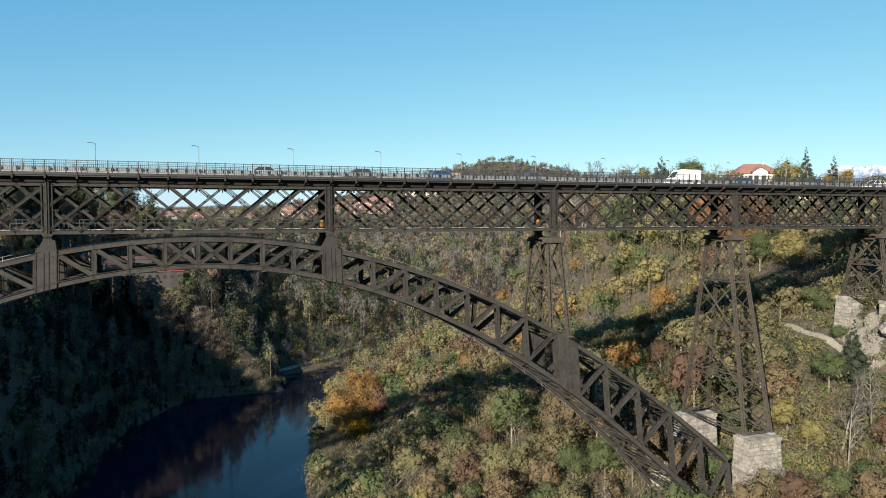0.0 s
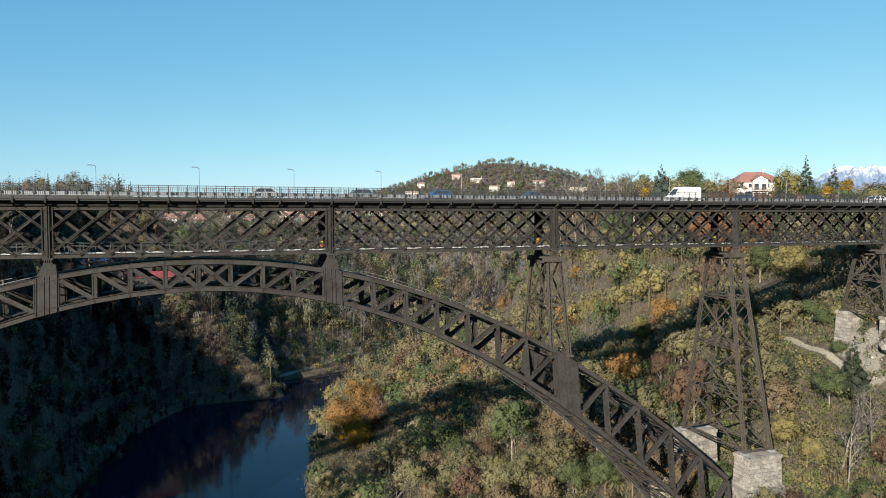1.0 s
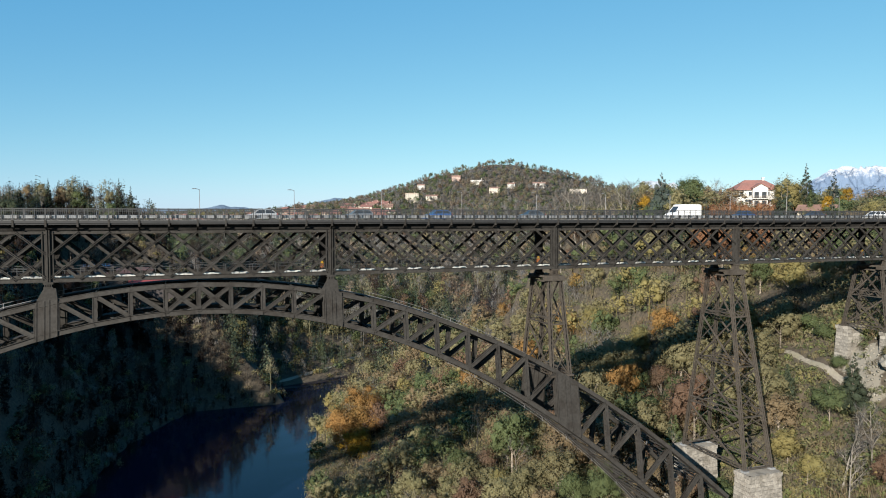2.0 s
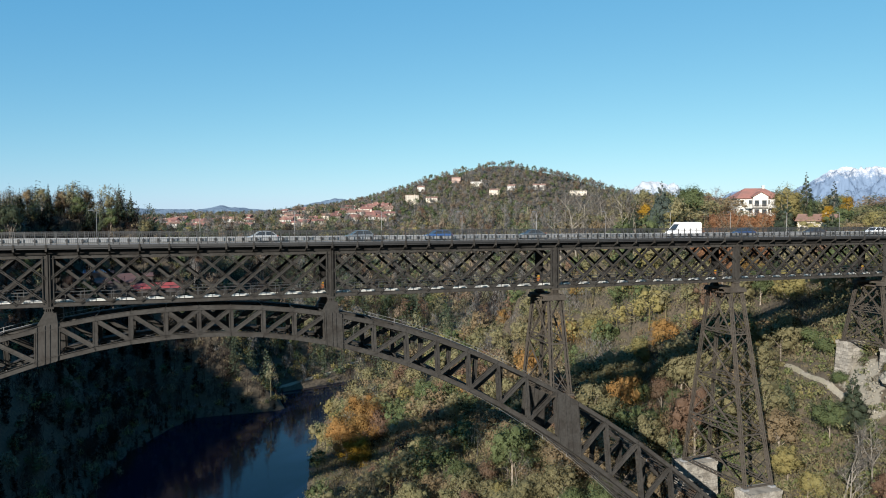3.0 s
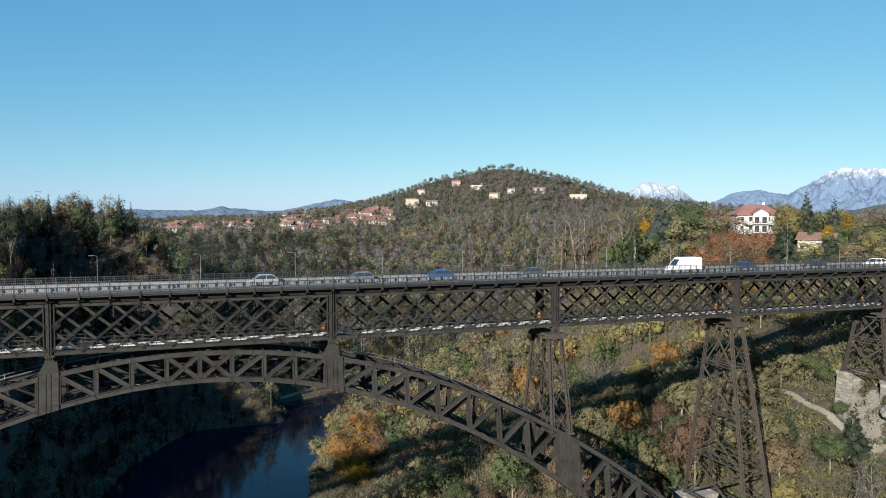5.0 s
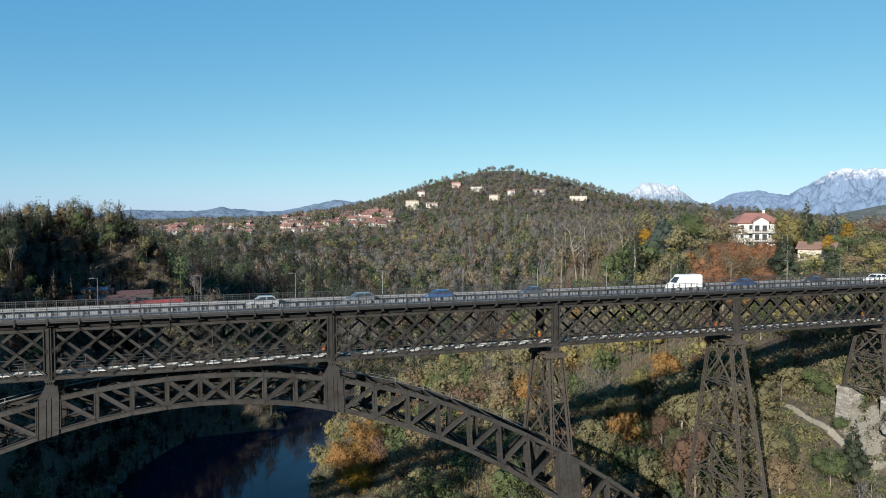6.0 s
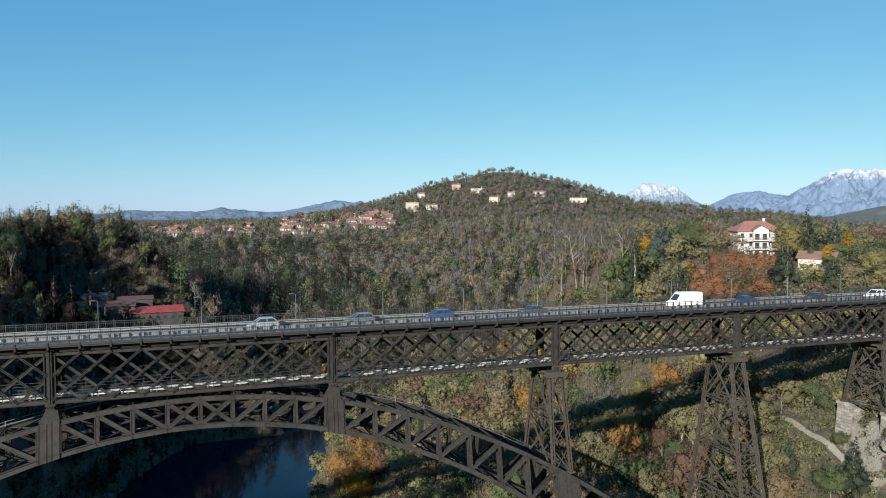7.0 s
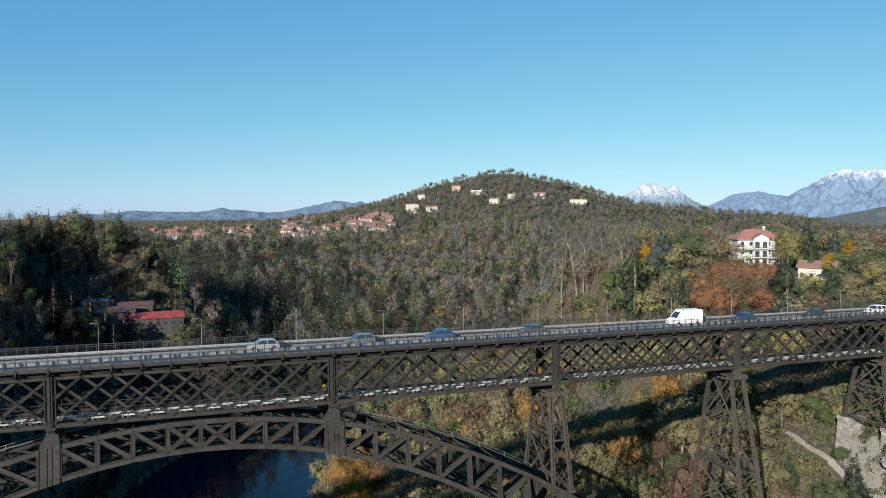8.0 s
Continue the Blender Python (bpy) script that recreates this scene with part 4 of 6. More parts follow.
def clear(x, y):
    """Land kept free of trees: the track to the bridge, tower feet, path, houses and their gardens."""
    free = (np.abs(y) < 6.5) & (np.abs(x) > 122)
    for px, py, r in ((83, -9, 6), (83, 8, 5), (116, -4, 5), (116, 5, 5), (112, -8, 7), (118, -12, 7), (-28, 288, 11), (-8, 287, 10), (-43, 288, 8), (76, -8, 4), (184, 103, 15), (178, 92, 8),
                      (181, 72, 7), (165, 62, 9), (172, 80, 9)):
        free |= np.hypot(x - px, y - py) < r
    for n, (px, py) in enumerate(VILLAGE + HILL_HOUSES + [(184, 104), (180, 98), (-12, 287), (-28, 287), (-42, 287)]):
        q = math.hypot(px + 2.6, py + 99)
        ux, uy = (px + 2.6) / q, (py + 99) / q
        along, across = (x - px) * ux + (y - py) * uy, (x - px) * uy - (y - py) * ux
        free |= (along > (-12 if n < len(VILLAGE) else -13 if n < len(VILLAGE) + len(HILL_HOUSES) else -24)) & (along < 7) & (np.abs(across) < 7)
    return free


def choose(rng, x, y, weights, seed, more=None):
    """Kinds drawn so that alike trees stand in drifts; more: kinds that thicken towards the west, their dark tones
    standing in for shade.
    """
    logs = np.log(np.array(weights))[None, :] + np.stack([1.1 * ripple(x, y, 38 + 9 * i, seed + i) for i in range(len(weights))], axis=1)
    for i in more or ():
        logs[:, i] += 2.8 * smooth(270, 60, x)
    return np.argmax(logs + rng.gumbel(size=logs.shape), axis=1)


def plant_far():
    rng = np.random.RandomState(11)
    # grey kinds outweigh the rest, so the mix carries the distance haze
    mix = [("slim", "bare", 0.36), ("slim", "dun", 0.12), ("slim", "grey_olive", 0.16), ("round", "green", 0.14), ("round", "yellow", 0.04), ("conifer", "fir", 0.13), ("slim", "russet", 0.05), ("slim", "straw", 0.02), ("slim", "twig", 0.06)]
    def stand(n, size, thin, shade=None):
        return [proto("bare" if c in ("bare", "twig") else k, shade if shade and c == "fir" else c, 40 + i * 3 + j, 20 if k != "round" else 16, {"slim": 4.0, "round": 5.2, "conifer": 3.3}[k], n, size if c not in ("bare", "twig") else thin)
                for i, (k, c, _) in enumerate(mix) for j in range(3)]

    # the last stand has the western bank's shade put into its leaf colours
    P, P_close, P_shade = stand(96, 0.8, 0.55), stand(280, 0.43, 0.31), stand(130, 0.85, 0.5, "conifer")
    x, y = scatter(rng, -330, 620, 120, 860, 7.2)
    z = height(x, y)
    d = np.hypot(x + 2.6, y + 99.2)
    keep = in_view(x, y) & (z > 1.2) & ~clear(x, y) & ~((x > 20) & (y < 205) & (x < 260)) & (d < 900) & ~((x > 290) & (y < 420)) & ~((x < -60) & (y > 440)) & ~((x + 0.35 * (y - 290) < 6) & (z < 80) & (y < 345))
    x, y, z = x[keep], y[keep], z[keep]
    k = choose(rng, x, y, [m[2] for m in mix], 60, (5, 8)) * 3 + rng.randint(0, 3, len(x))
    size = sizes(rng, x, y, 0.5, 1.65, 71) * (0.55 + 0.45 * smooth(1, 16, z))
    close = np.hypot(x + 2.6, y + 99.2) < 600
    low = 1 - 0.5 * smooth(540, 740, np.hypot(x + 2.6, y + 99.2)) * (1 - smooth(230, 290, x))     # lower growth round the village
    low *= 1 - 0.5 * smooth(140, 200, x) * (1 - smooth(300, 420, y))                               # and about the gardens
    low *= 1 - 0.3 * smooth(0, -50, x)
    rows = np.c_[x, y, z - 0.5, size, k, low]
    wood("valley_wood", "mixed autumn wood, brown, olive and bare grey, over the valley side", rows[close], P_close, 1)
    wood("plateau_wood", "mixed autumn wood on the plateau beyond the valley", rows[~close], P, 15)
    # the hill and the land behind it
    Q = [proto("bare" if c == "bare" else kk, c, 90 + i * 3 + j, 12, 4.8 if kk != "conifer" else 3.2, 64, 1.02) for i, (kk, c, _) in enumerate(mix) for j in range(3)]
    x, y = scatter(rng, -400, 1200, 700, 1420, 9.0)
    z = height(x, y)
    keep = in_view(x, y) & (np.hypot(x + 2.6, y + 99.2) >= 900) & (np.hypot(x + 2.6, y + 99.2) < 1350) & ~clear(x, y)
    x, y, z = x[keep], y[keep], z[keep]
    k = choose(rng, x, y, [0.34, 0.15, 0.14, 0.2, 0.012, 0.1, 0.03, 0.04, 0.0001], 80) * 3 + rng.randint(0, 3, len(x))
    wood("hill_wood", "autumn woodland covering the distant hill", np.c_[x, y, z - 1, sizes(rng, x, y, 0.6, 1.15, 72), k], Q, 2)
    # the western rim: mostly unseen wood, added to cast shade and itself darkened
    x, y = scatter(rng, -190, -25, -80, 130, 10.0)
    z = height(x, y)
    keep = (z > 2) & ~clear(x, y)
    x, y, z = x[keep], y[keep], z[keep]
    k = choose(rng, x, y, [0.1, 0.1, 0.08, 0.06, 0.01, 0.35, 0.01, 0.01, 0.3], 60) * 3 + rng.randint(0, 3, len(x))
    wood("west_wood", "mostly unseen wood on the western bank, added to cast shade", np.c_[x, y, z - 0.5, rng.uniform(0.6, 1.1, len(x)), k], P_shade, 3)
    # the steep shaded bank, with dark kinds chosen to carry its shade
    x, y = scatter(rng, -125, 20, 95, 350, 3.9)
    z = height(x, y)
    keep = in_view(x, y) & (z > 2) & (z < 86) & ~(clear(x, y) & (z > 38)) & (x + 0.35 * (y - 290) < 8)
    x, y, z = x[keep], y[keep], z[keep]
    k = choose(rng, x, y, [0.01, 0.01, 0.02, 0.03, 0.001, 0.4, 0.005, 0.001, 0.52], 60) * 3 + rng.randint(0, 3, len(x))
    wood("bank_wood", "dense shaded wood on the steep western bank", np.c_[x, y, z - 0.8, rng.uniform(0.35, 0.75, len(x)), k], P_shade, 12)
    x, y = scatter(rng, -60, 60, 60, 330, 2.8)          # down to the water's edge, in the same shade-darkened colours
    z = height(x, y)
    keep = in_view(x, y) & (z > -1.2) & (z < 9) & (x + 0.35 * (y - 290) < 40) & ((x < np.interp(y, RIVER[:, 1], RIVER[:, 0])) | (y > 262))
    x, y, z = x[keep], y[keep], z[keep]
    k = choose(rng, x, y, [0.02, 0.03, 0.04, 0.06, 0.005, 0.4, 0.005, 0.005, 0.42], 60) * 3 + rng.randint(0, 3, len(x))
    wood("shore_wood", "bushes overhanging the water, darkened for the shade of the bank", np.c_[x, y, np.maximum(z, 0) - 0.8, rng.uniform(0.16, 0.34, len(x)), k], P_shade, 14)
    # tall rim wood, partly out of view, planted to throw shade on the bank
    x, y = scatter(rng, -130, -46, 150, 310, 6.2)
    z = height(x, y)
    keep = (z > 66) & ~clear(x, y) & (y > 255)
    x, y, z = x[keep], y[keep], z[keep]
    k = choose(rng, x, y, [0.12, 0.14, 0.1, 0.06, 0.01, 0.3, 0.02, 0.01, 0.26], 60) * 3 + rng.randint(0, 3, len(x))
    wood("rim_wood", "tall dense wood along the western rim", np.c_[x, y, z - 0.8, rng.uniform(1.0, 1.4, len(x)), k], P_close, 13)
    # full round trees on the sunny bend of the river
    B = [proto("bare" if c == "bare" else "round", c, 230 + i, 14, 5.2, 340, 0.35 if c != "bare" else 0.2, heart=c != "bare") for i, c in enumerate(("olive", "green", "yellow", "bare", "brown", "olive", "green"))]
    x, y = scatter(rng, 2, 170, 262, 420, 7.4)
    z = height(x, y)
    keep = in_view(x, y) & (z > 2.5) & (z < 44) & ~clear(x, y) & (y > 276 + 0.2 * (x - 40))
    x, y, z = x[keep], y[keep], z[keep]
    k = choose(rng, x, y, [0.25, 0.2, 0.1, 0.2, 0.1, 0.1, 0.15], 160)
    wood("bend_wood", "sunlit olive, green and grey trees above the river bend", np.c_[x, y, z - 0.5, sizes(rng, x, y, 0.45, 1.1, 74) * (0.5 + 0.5 * smooth(3, 12, z)), k], B, 17)
    # riverside scrub below the far woods
    S = [proto("shrub", c, 190 + i, 3.0, 2.4, 90, 0.42) for i, c in enumerate(("olive", "brown", "green", "yellow", "bare", "straw"))]
    x, y = scatter(rng, -120, 160, 120, 420, 5.0)
    z = height(x, y)
    keep = in_view(x, y) & (z > 0.3) & ((z < 45) | ((x < 5) & (z < 90))) & ~((x > 20) & (y < 205)) & ~(clear(x, y) & (z > 45)) & (rng.uniform(size=len(x)) < np.where((z < 14) | (x < 5), 1.0, 0.45))
    x, y, z = x[keep], y[keep], z[keep]
    wood("riverside_scrub", "low scrub along the far river bank", np.c_[x, y, z - 0.3, rng.uniform(0.5, 1.3, len(x)), rng.randint(0, len(S), len(x))], S, 8)


plant_far()


# trees that stand out: kind, colour, x, y, height (or, if negative, level of the top), crown radius, leaf tufts, tuft size
SPECIMENS = [
    ("round", "yellow", 185, 89, -99, 7.2, 2600, 0.34), ("conifer", "fir", 147, 51, -95, 5.8, 2600, 0.3), ("conifer", "fir", 151, 57, -94, 5.4, 2400, 0.3),
    ("conifer", "fir", 157, 46, -90, 4.2, 1400, 0.26), ("conifer", "fir", 135, 80, -87, 4.2, 1800, 0.3), ("conifer", "fir", 134, 75, -86, 3.0, 1600, 0.3),
    ("conifer", "fir", 135, 101, -94, 5.2, 1900, 0.32), ("conifer", "fir", 131, 96, -90, 3.6, 1700, 0.32), ("conifer", "fir", 199, 95, -104, 5.0, 2000, 0.34),
    ("cypress", "green", 180, 75, -95, 1.0, 900, 0.24), ("slim", "gold", 176, 65, -93, 2.0, 1100, 0.24), ("slim", "gold", 203, 82, -97, 2.4, 1100, 0.27),
    ("round", "green", 152, 96, -99, 6.2, 2600, 0.34), ("conifer", "cedar", 153, 112, -101, 6.6, 2600, 0.34), ("conifer", "cedar", 206, 90, -101, 4.6, 1800, 0.34),
    ("slim", "gold", 151, 118, -94, 3.2, 1300, 0.27), ("round", "rust", 140, 71, -87.5, 8.0, 3000, 0.26), ("round", "rust", 148, 74, -91, 8.5, 3600, 0.26),
    ("round", "rust", 154, 67, -89.5, 8.0, 3000, 0.26), ("round", "rust", 136, 62, -84.5, 6.0, 2400, 0.24), ("round", "rust", 146, 57, -85, 6.5, 2600, 0.24), ("bare", "brown", 144, 68, -87, 6.5, 2200, 0.2), ("bare", "brown", 150, 64, -86.5, 6.0, 2000, 0.2), ("bare", "bare", 183, 121, -98, 6.0, 1100, 0.3), ("round", "olive", 188, 60, -91.5, 6.0, 1800, 0.32),
    ("round", "yellow", 176, 48, -90.5, 5.2, 1800, 0.3), ("round", "green", 198, 66, -93, 5.6, 1600, 0.34), ("round", "olive", 168, 39, -90, 4.4, 1500, 0.28),
    ("round", "yellow", 112, 65, 10, 4.8, 2400, 0.25), ("round", "orange", 117, 61, 12, 5.4, 2600, 0.25), ("round", "yellow", 117, 96, 12, 6.0, 2600, 0.27), ("round", "olive", 110, 101, 10, 5.0, 2200, 0.27),
    ("round", "yellow", 131, 34, 12, 5.6, 2600, 0.26), ("round", "orange", 139, 55, 11, 5.0, 2000, 0.26), ("round", "green", 134, 46, 11, 4.4, 2200, 0.26), ("round", "orange", 129, 186, 12, 5.0, 1800, 0.3),
    ("round", "russet", 98, 40, 8, 3.2, 2000, 0.2), ("round", "russet", 102, 42, 9, 3.2, 2000, 0.2), ("round", "russet", 96, 44, 7, 3.0, 1800, 0.2), ("round", "green", 114, 52, 10, 4.6, 2200, 0.25), ("round", "green", 101, 35, 9, 4.2, 2200, 0.24),
    ("shrub", "green", 121.5, 18, 4.5, 3.0, 1800, 0.2), ("shrub", "green", 119.5, 13, 4.2, 3.0, 1800, 0.2), ("shrub", "yellow", 121, 11, 3.6, 2.4, 1400, 0.18), ("round", "green", 103.5, -3, 9, 3.8, 2400, 0.2), ("conifer", "fir", 105.5, -6, 10, 3.0, 1800, 0.2),
    ("shrub", "olive", 113.6, -6.4, 2.0, 2.0, 1400, 0.15), ("shrub", "green", 112.6, 3.4, 2.4, 2.2, 1500, 0.16), ("shrub", "olive", 115.2, -7.6, 1.8, 1.6, 1200, 0.15), ("shrub", "yellow", 93.5, -8, 6.0, 3.2, 2200, 0.18), ("shrub", "green", 87.5, -19.5, 4.2, 3.6, 2600, 0.18), ("shrub", "green", 90.5, -22, 4.4, 3.6, 2600, 0.18), ("shrub", "olive", 84, -18, 3.8, 3.4, 2400, 0.18), ("shrub", "green", 86, -24, 4.0, 3.6, 2600, 0.18),
    ("round", "russet", 95.5, -20.5, 6.5, 2.8, 1800, 0.18), ("round", "green", 74, 21, 8, 4.2, 2600, 0.2), ("round", "green", 70, 26, 7.5, 3.8, 2400, 0.2), ("round", "yellow", 80, 48, 8.5, 4.2, 2400, 0.22), ("round", "green", 83, 52, 8, 4.0, 2200, 0.22),
    ("round", "olive", 79, 61, 8, 4.4, 2200, 0.22), ("round", "russet", 66, 60, 8, 4.0, 2200, 0.22), ("round", "green", 64, 72, 8.5, 4.6, 2400, 0.24),
    ("conifer", "green", 90, 21, 10, 3.0, 1900, 0.26), ("conifer", "fir", 92, 25, 9, 2.6, 1600, 0.26), ("conifer", "fir", 106, 9, 7, 2.2, 1500, 0.22),
    ("round", "russet", 84, 21, 8, 2.6, 1500, 0.22), ("bare", "bare", 94, -14, 14, 3.4, 700, 0.2), ("bare", "bare", 97, -17, 12, 3.0, 600, 0.2),
    ("bare", "bare", 91, -18, 11, 3.0, 600, 0.2), ("bare", "bare", 66, 8, 9, 2.6, 420, 0.18), ("bare", "bare", 72, -4, 7, 3.0, 600, 0.18), ("round", "green", 62, 415, 17, 7.0, 1500, 0.5),
    # stand set to shade the works; conifer and twig colours are darkened for shade
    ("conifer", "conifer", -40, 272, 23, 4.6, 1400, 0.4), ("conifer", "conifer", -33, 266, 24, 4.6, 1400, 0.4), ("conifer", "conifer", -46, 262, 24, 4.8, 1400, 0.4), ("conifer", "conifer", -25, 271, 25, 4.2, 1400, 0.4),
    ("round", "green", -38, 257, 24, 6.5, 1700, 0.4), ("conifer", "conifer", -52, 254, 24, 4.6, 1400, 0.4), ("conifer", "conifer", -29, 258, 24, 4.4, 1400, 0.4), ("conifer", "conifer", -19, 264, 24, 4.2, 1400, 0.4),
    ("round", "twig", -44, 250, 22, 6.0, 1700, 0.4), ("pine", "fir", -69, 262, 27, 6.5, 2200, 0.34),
    ("bare", "bare", 146, 133, 17, 5.5, 1000, 0.3), ("bare", "bare", 140, 139, 16, 5.0, 1000, 0.3), ("bare", "bare", 150, 146, 16, 5.0, 1000, 0.3),
]


def plant_near():
    rng = np.random.RandomState(5)
    mix = [("round", "olive", 0.32), ("round", "brown", 0.18), ("round", "yellow", 0.08), ("bare", "bare", 0.045), ("round", "green", 0.22), ("round", "russet", 0.06), ("round", "orange", 0.012), ("round", "straw", 0.03)]
    x, y = scatter(rng, 12, 260, -60, 205, 6.3)
    z = height(x, y)
    keep = in_view(x, y, 0.03) & (z > 1.5) & ~clear(x, y) & (np.hypot(x - 53, y - 136) > 14) & ~((np.hypot(x - 50, y - 118) < 15) & (x < 58))
    keep &= ~((x > 88) & (x < 132) & (y < 14) & (y > -40) & (rng.uniform(size=len(x)) < 0.6))
    keep &= ~((x > 104) & (x < 125) & (y > -15) & (y < 21))
    for sp in SPECIMENS:
        keep &= np.hypot(x - sp[2], y - sp[3]) > sp[5] * 0.8 + 1.2
    x, y, z = x[keep], y[keep], z[keep]
    kinds = choose(rng, x, y, [m[2] for m in mix], 100)
    order = np.argsort(np.hypot(x - 72, y - 18))
    near, rest = order[:190], order[190:]
    for i in near:
        kind, colour, _ = mix[kinds[i]]
        if kind == "bare" and x[i] > 92 and y[i] < 26:
            continue
        v = int(rng.randint(3))
        h, r, n, size = (9.2, 4.3, 2200, 0.2) if kind == "round" else (10.5, 3.4, 1100, 0.2)
        tree(kind, colour, float(x[i]), float(y[i]), h, r, 200 + v, n, size, float(rng.uniform(0.6, 1.4)) * (1.3 if math.hypot(x[i] - 98, y[i] - 50) < 34 else 1.0), float(rng.uniform(0, 360)), group="trees on the gorge slope")
    P = [proto(k if c != "bare" else "bare", c, 140 + i * 2 + j, 10, 4.4, 470, 0.28 if c != "bare" else 0.15, heart=c != "bare") for i, (k, c, _) in enumerate(mix) for j in range(2)]
    k = kinds[rest] * 2 + rng.randint(0, 2, len(rest))
    wood("slope_wood", "autumn wood on the upper eastern slope", np.c_[x[rest], y[rest], z[rest] - 0.4, rng.uniform(0.75, 1.4, len(rest)), k, np.where((x[rest] > 145) & (y[rest] < 120), 0.55, 1.0)], P, 4)
    S = [proto("shrub", c, 170 + i, 2.8, 2.6, 130, 0.22) for i, c in enumerate(("olive", "brown", "green", "yellow", "straw", "brown", "straw", "olive"))]
    x, y = scatter(rng, 8, 165, -65, 175, 2.9)
    z = height(x, y)
    keep = in_view(x, y, 0.03) & (z > 0.5) & ~(np.hypot((x - 83) * 0.75, np.abs(y) - 8) < 3.6) & ~(np.hypot(x - 116.4, np.abs(y) - 4.6) < 3.2)
    keep &= ~((rng.uniform(size=len(x)) < 0.8) & (np.hypot(x - 112, y + 5) < 7)) & ~((np.abs(x - np.interp(y, [0, 5, 12.2, 21.5], [110.3, 112.2, 114.5, 118])) < 2.6) & (y > -1) & (y < 22)) & ~((np.abs(y) < 5) & (x > 136))
    x, y, z = x[keep], y[keep], z[keep]
    kinds = choose(rng, x, y, [0.24, 0.13, 0.23, 0.05, 0.08, 0.05, 0.05, 0.17], 140)
    wood("undergrowth", "olive, straw and brown scrub covering the slope", np.c_[x, y, z - 0.3, rng.uniform(0.5, 1.35, len(x)), kinds], S, 6)
    # grass and low weeds on the open ground below the pedestals
    G = [proto("shrub", c, 210 + i, 0.9, 0.9, 46, 0.16) for i, c in enumerate(("grass", "straw", "grass", "yellow", "olive", "green"))]
    x, y = scatter(rng, 84, 128, -34, 24, 1.15)
    z = height(x, y)
    keep = (np.abs(np.hypot(x - 83, y + 9)) > 4) & ~(np.hypot(x - 116.4, np.abs(y) - 4.6) < 2.6) & ~((rng.uniform(size=len(x)) < 0.75) & (np.hypot(x - 111.5, y + 3.5) < 6.5)) & ~((np.abs(x - np.interp(y, [0, 5, 12.2, 21.5], [110.3, 112.2, 114.5, 118])) < 1.0) & (y > 0) & (y < 22))
    x, y, z = x[keep], y[keep], z[keep]
    kinds = choose(rng, x, y, [0.26, 0.2, 0.22, 0.08, 0.14, 0.1], 150)
    wood("rough_grass", "rough olive and straw-coloured grass with low weeds", np.c_[x, y, z - 0.15, rng.uniform(0.6, 1.6, len(x)), kinds], G, 16)


plant_near()
for colour_, x_, y_, z_, h_, r_, n_ in (("orange", 56.5, 142, 5, 27, 9.8, 7500), ("orange", 49.5, 138, 3.5, 23, 8.6, 6500), ("gold", 51, 131, 3.5, 16, 6.4, 4000), ("russet", 60, 137, 6, 20, 7.0, 4200)):
    tree("round", colour_, x_, y_, h_, r_, 301 + n_, n_, 0.27, label="large tree in full autumn colour beside the river, " + {"orange": "orange-brown", "gold": "golden", "russet": "russet"}[colour_], z=z_, group="autumn trees by the river")
for n_, (kind_, colour_, x_, y_, h_, r_, count_, size_) in enumerate(SPECIMENS):
    if h_ < 0:
        h_ = max(5.0, round(-h_ - ground_at(x_, y_), 1))
    tree(kind_, colour_, x_, y_, h_, r_, 400 + n_, int(count_ * 1.5), size_ * 0.85)
rng_ = random.Random(8)
for n_ in range(46):                     # the ridge above the works
    t_ = n_ / 45
    x_, y_ = -150 + 132 * t_ + rng_.uniform(-5, 5), 398 - 66 * t_ + rng_.uniform(-9, 9)
    kind_, colour_ = [("round", "brown"), ("conifer", "fir"), ("round", "olive"), ("conifer", "fir"), ("round", "green"), ("bare", "bare")][n_ % 6 if n_ % 7 else 1]
    tree(kind_, colour_, x_, y_, 18, 4.6 if kind_ != "conifer" else 3.4, 600 + n_ % 6, 2600, 0.28 if kind_ != "bare" else 0.17, rng_.uniform(0.8, 1.1), rng_.uniform(0, 360), label="tall tree on the western ridge, " + ("dark fir" if kind_ == "conifer" else "bare" if kind_ == "bare" else "dull autumn leaves"))

rng_ = random.Random(17)
for n_ in range(34):                     # leafless poplars and ash along the edge of the plateau
    a_, d_ = radians(rng_.uniform(28.4, 34.2)), rng_.uniform(265, 350)
    x_, y_ = -2.6 + math.sin(a_) * d_, -99 + math.cos(a_) * d_
    top_ = rng_.uniform(93, 99)
    tree("bare", "bare", x_, y_, 20, 6.0, 640 + n_ % 5, 10, 0.2, min(1.2, max(0.5, (top_ - ground_at(x_, y_)) / 18)), rng_.uniform(0, 360), label="tall leafless tree with upswept pale branches", group="leafless trees on the rim")


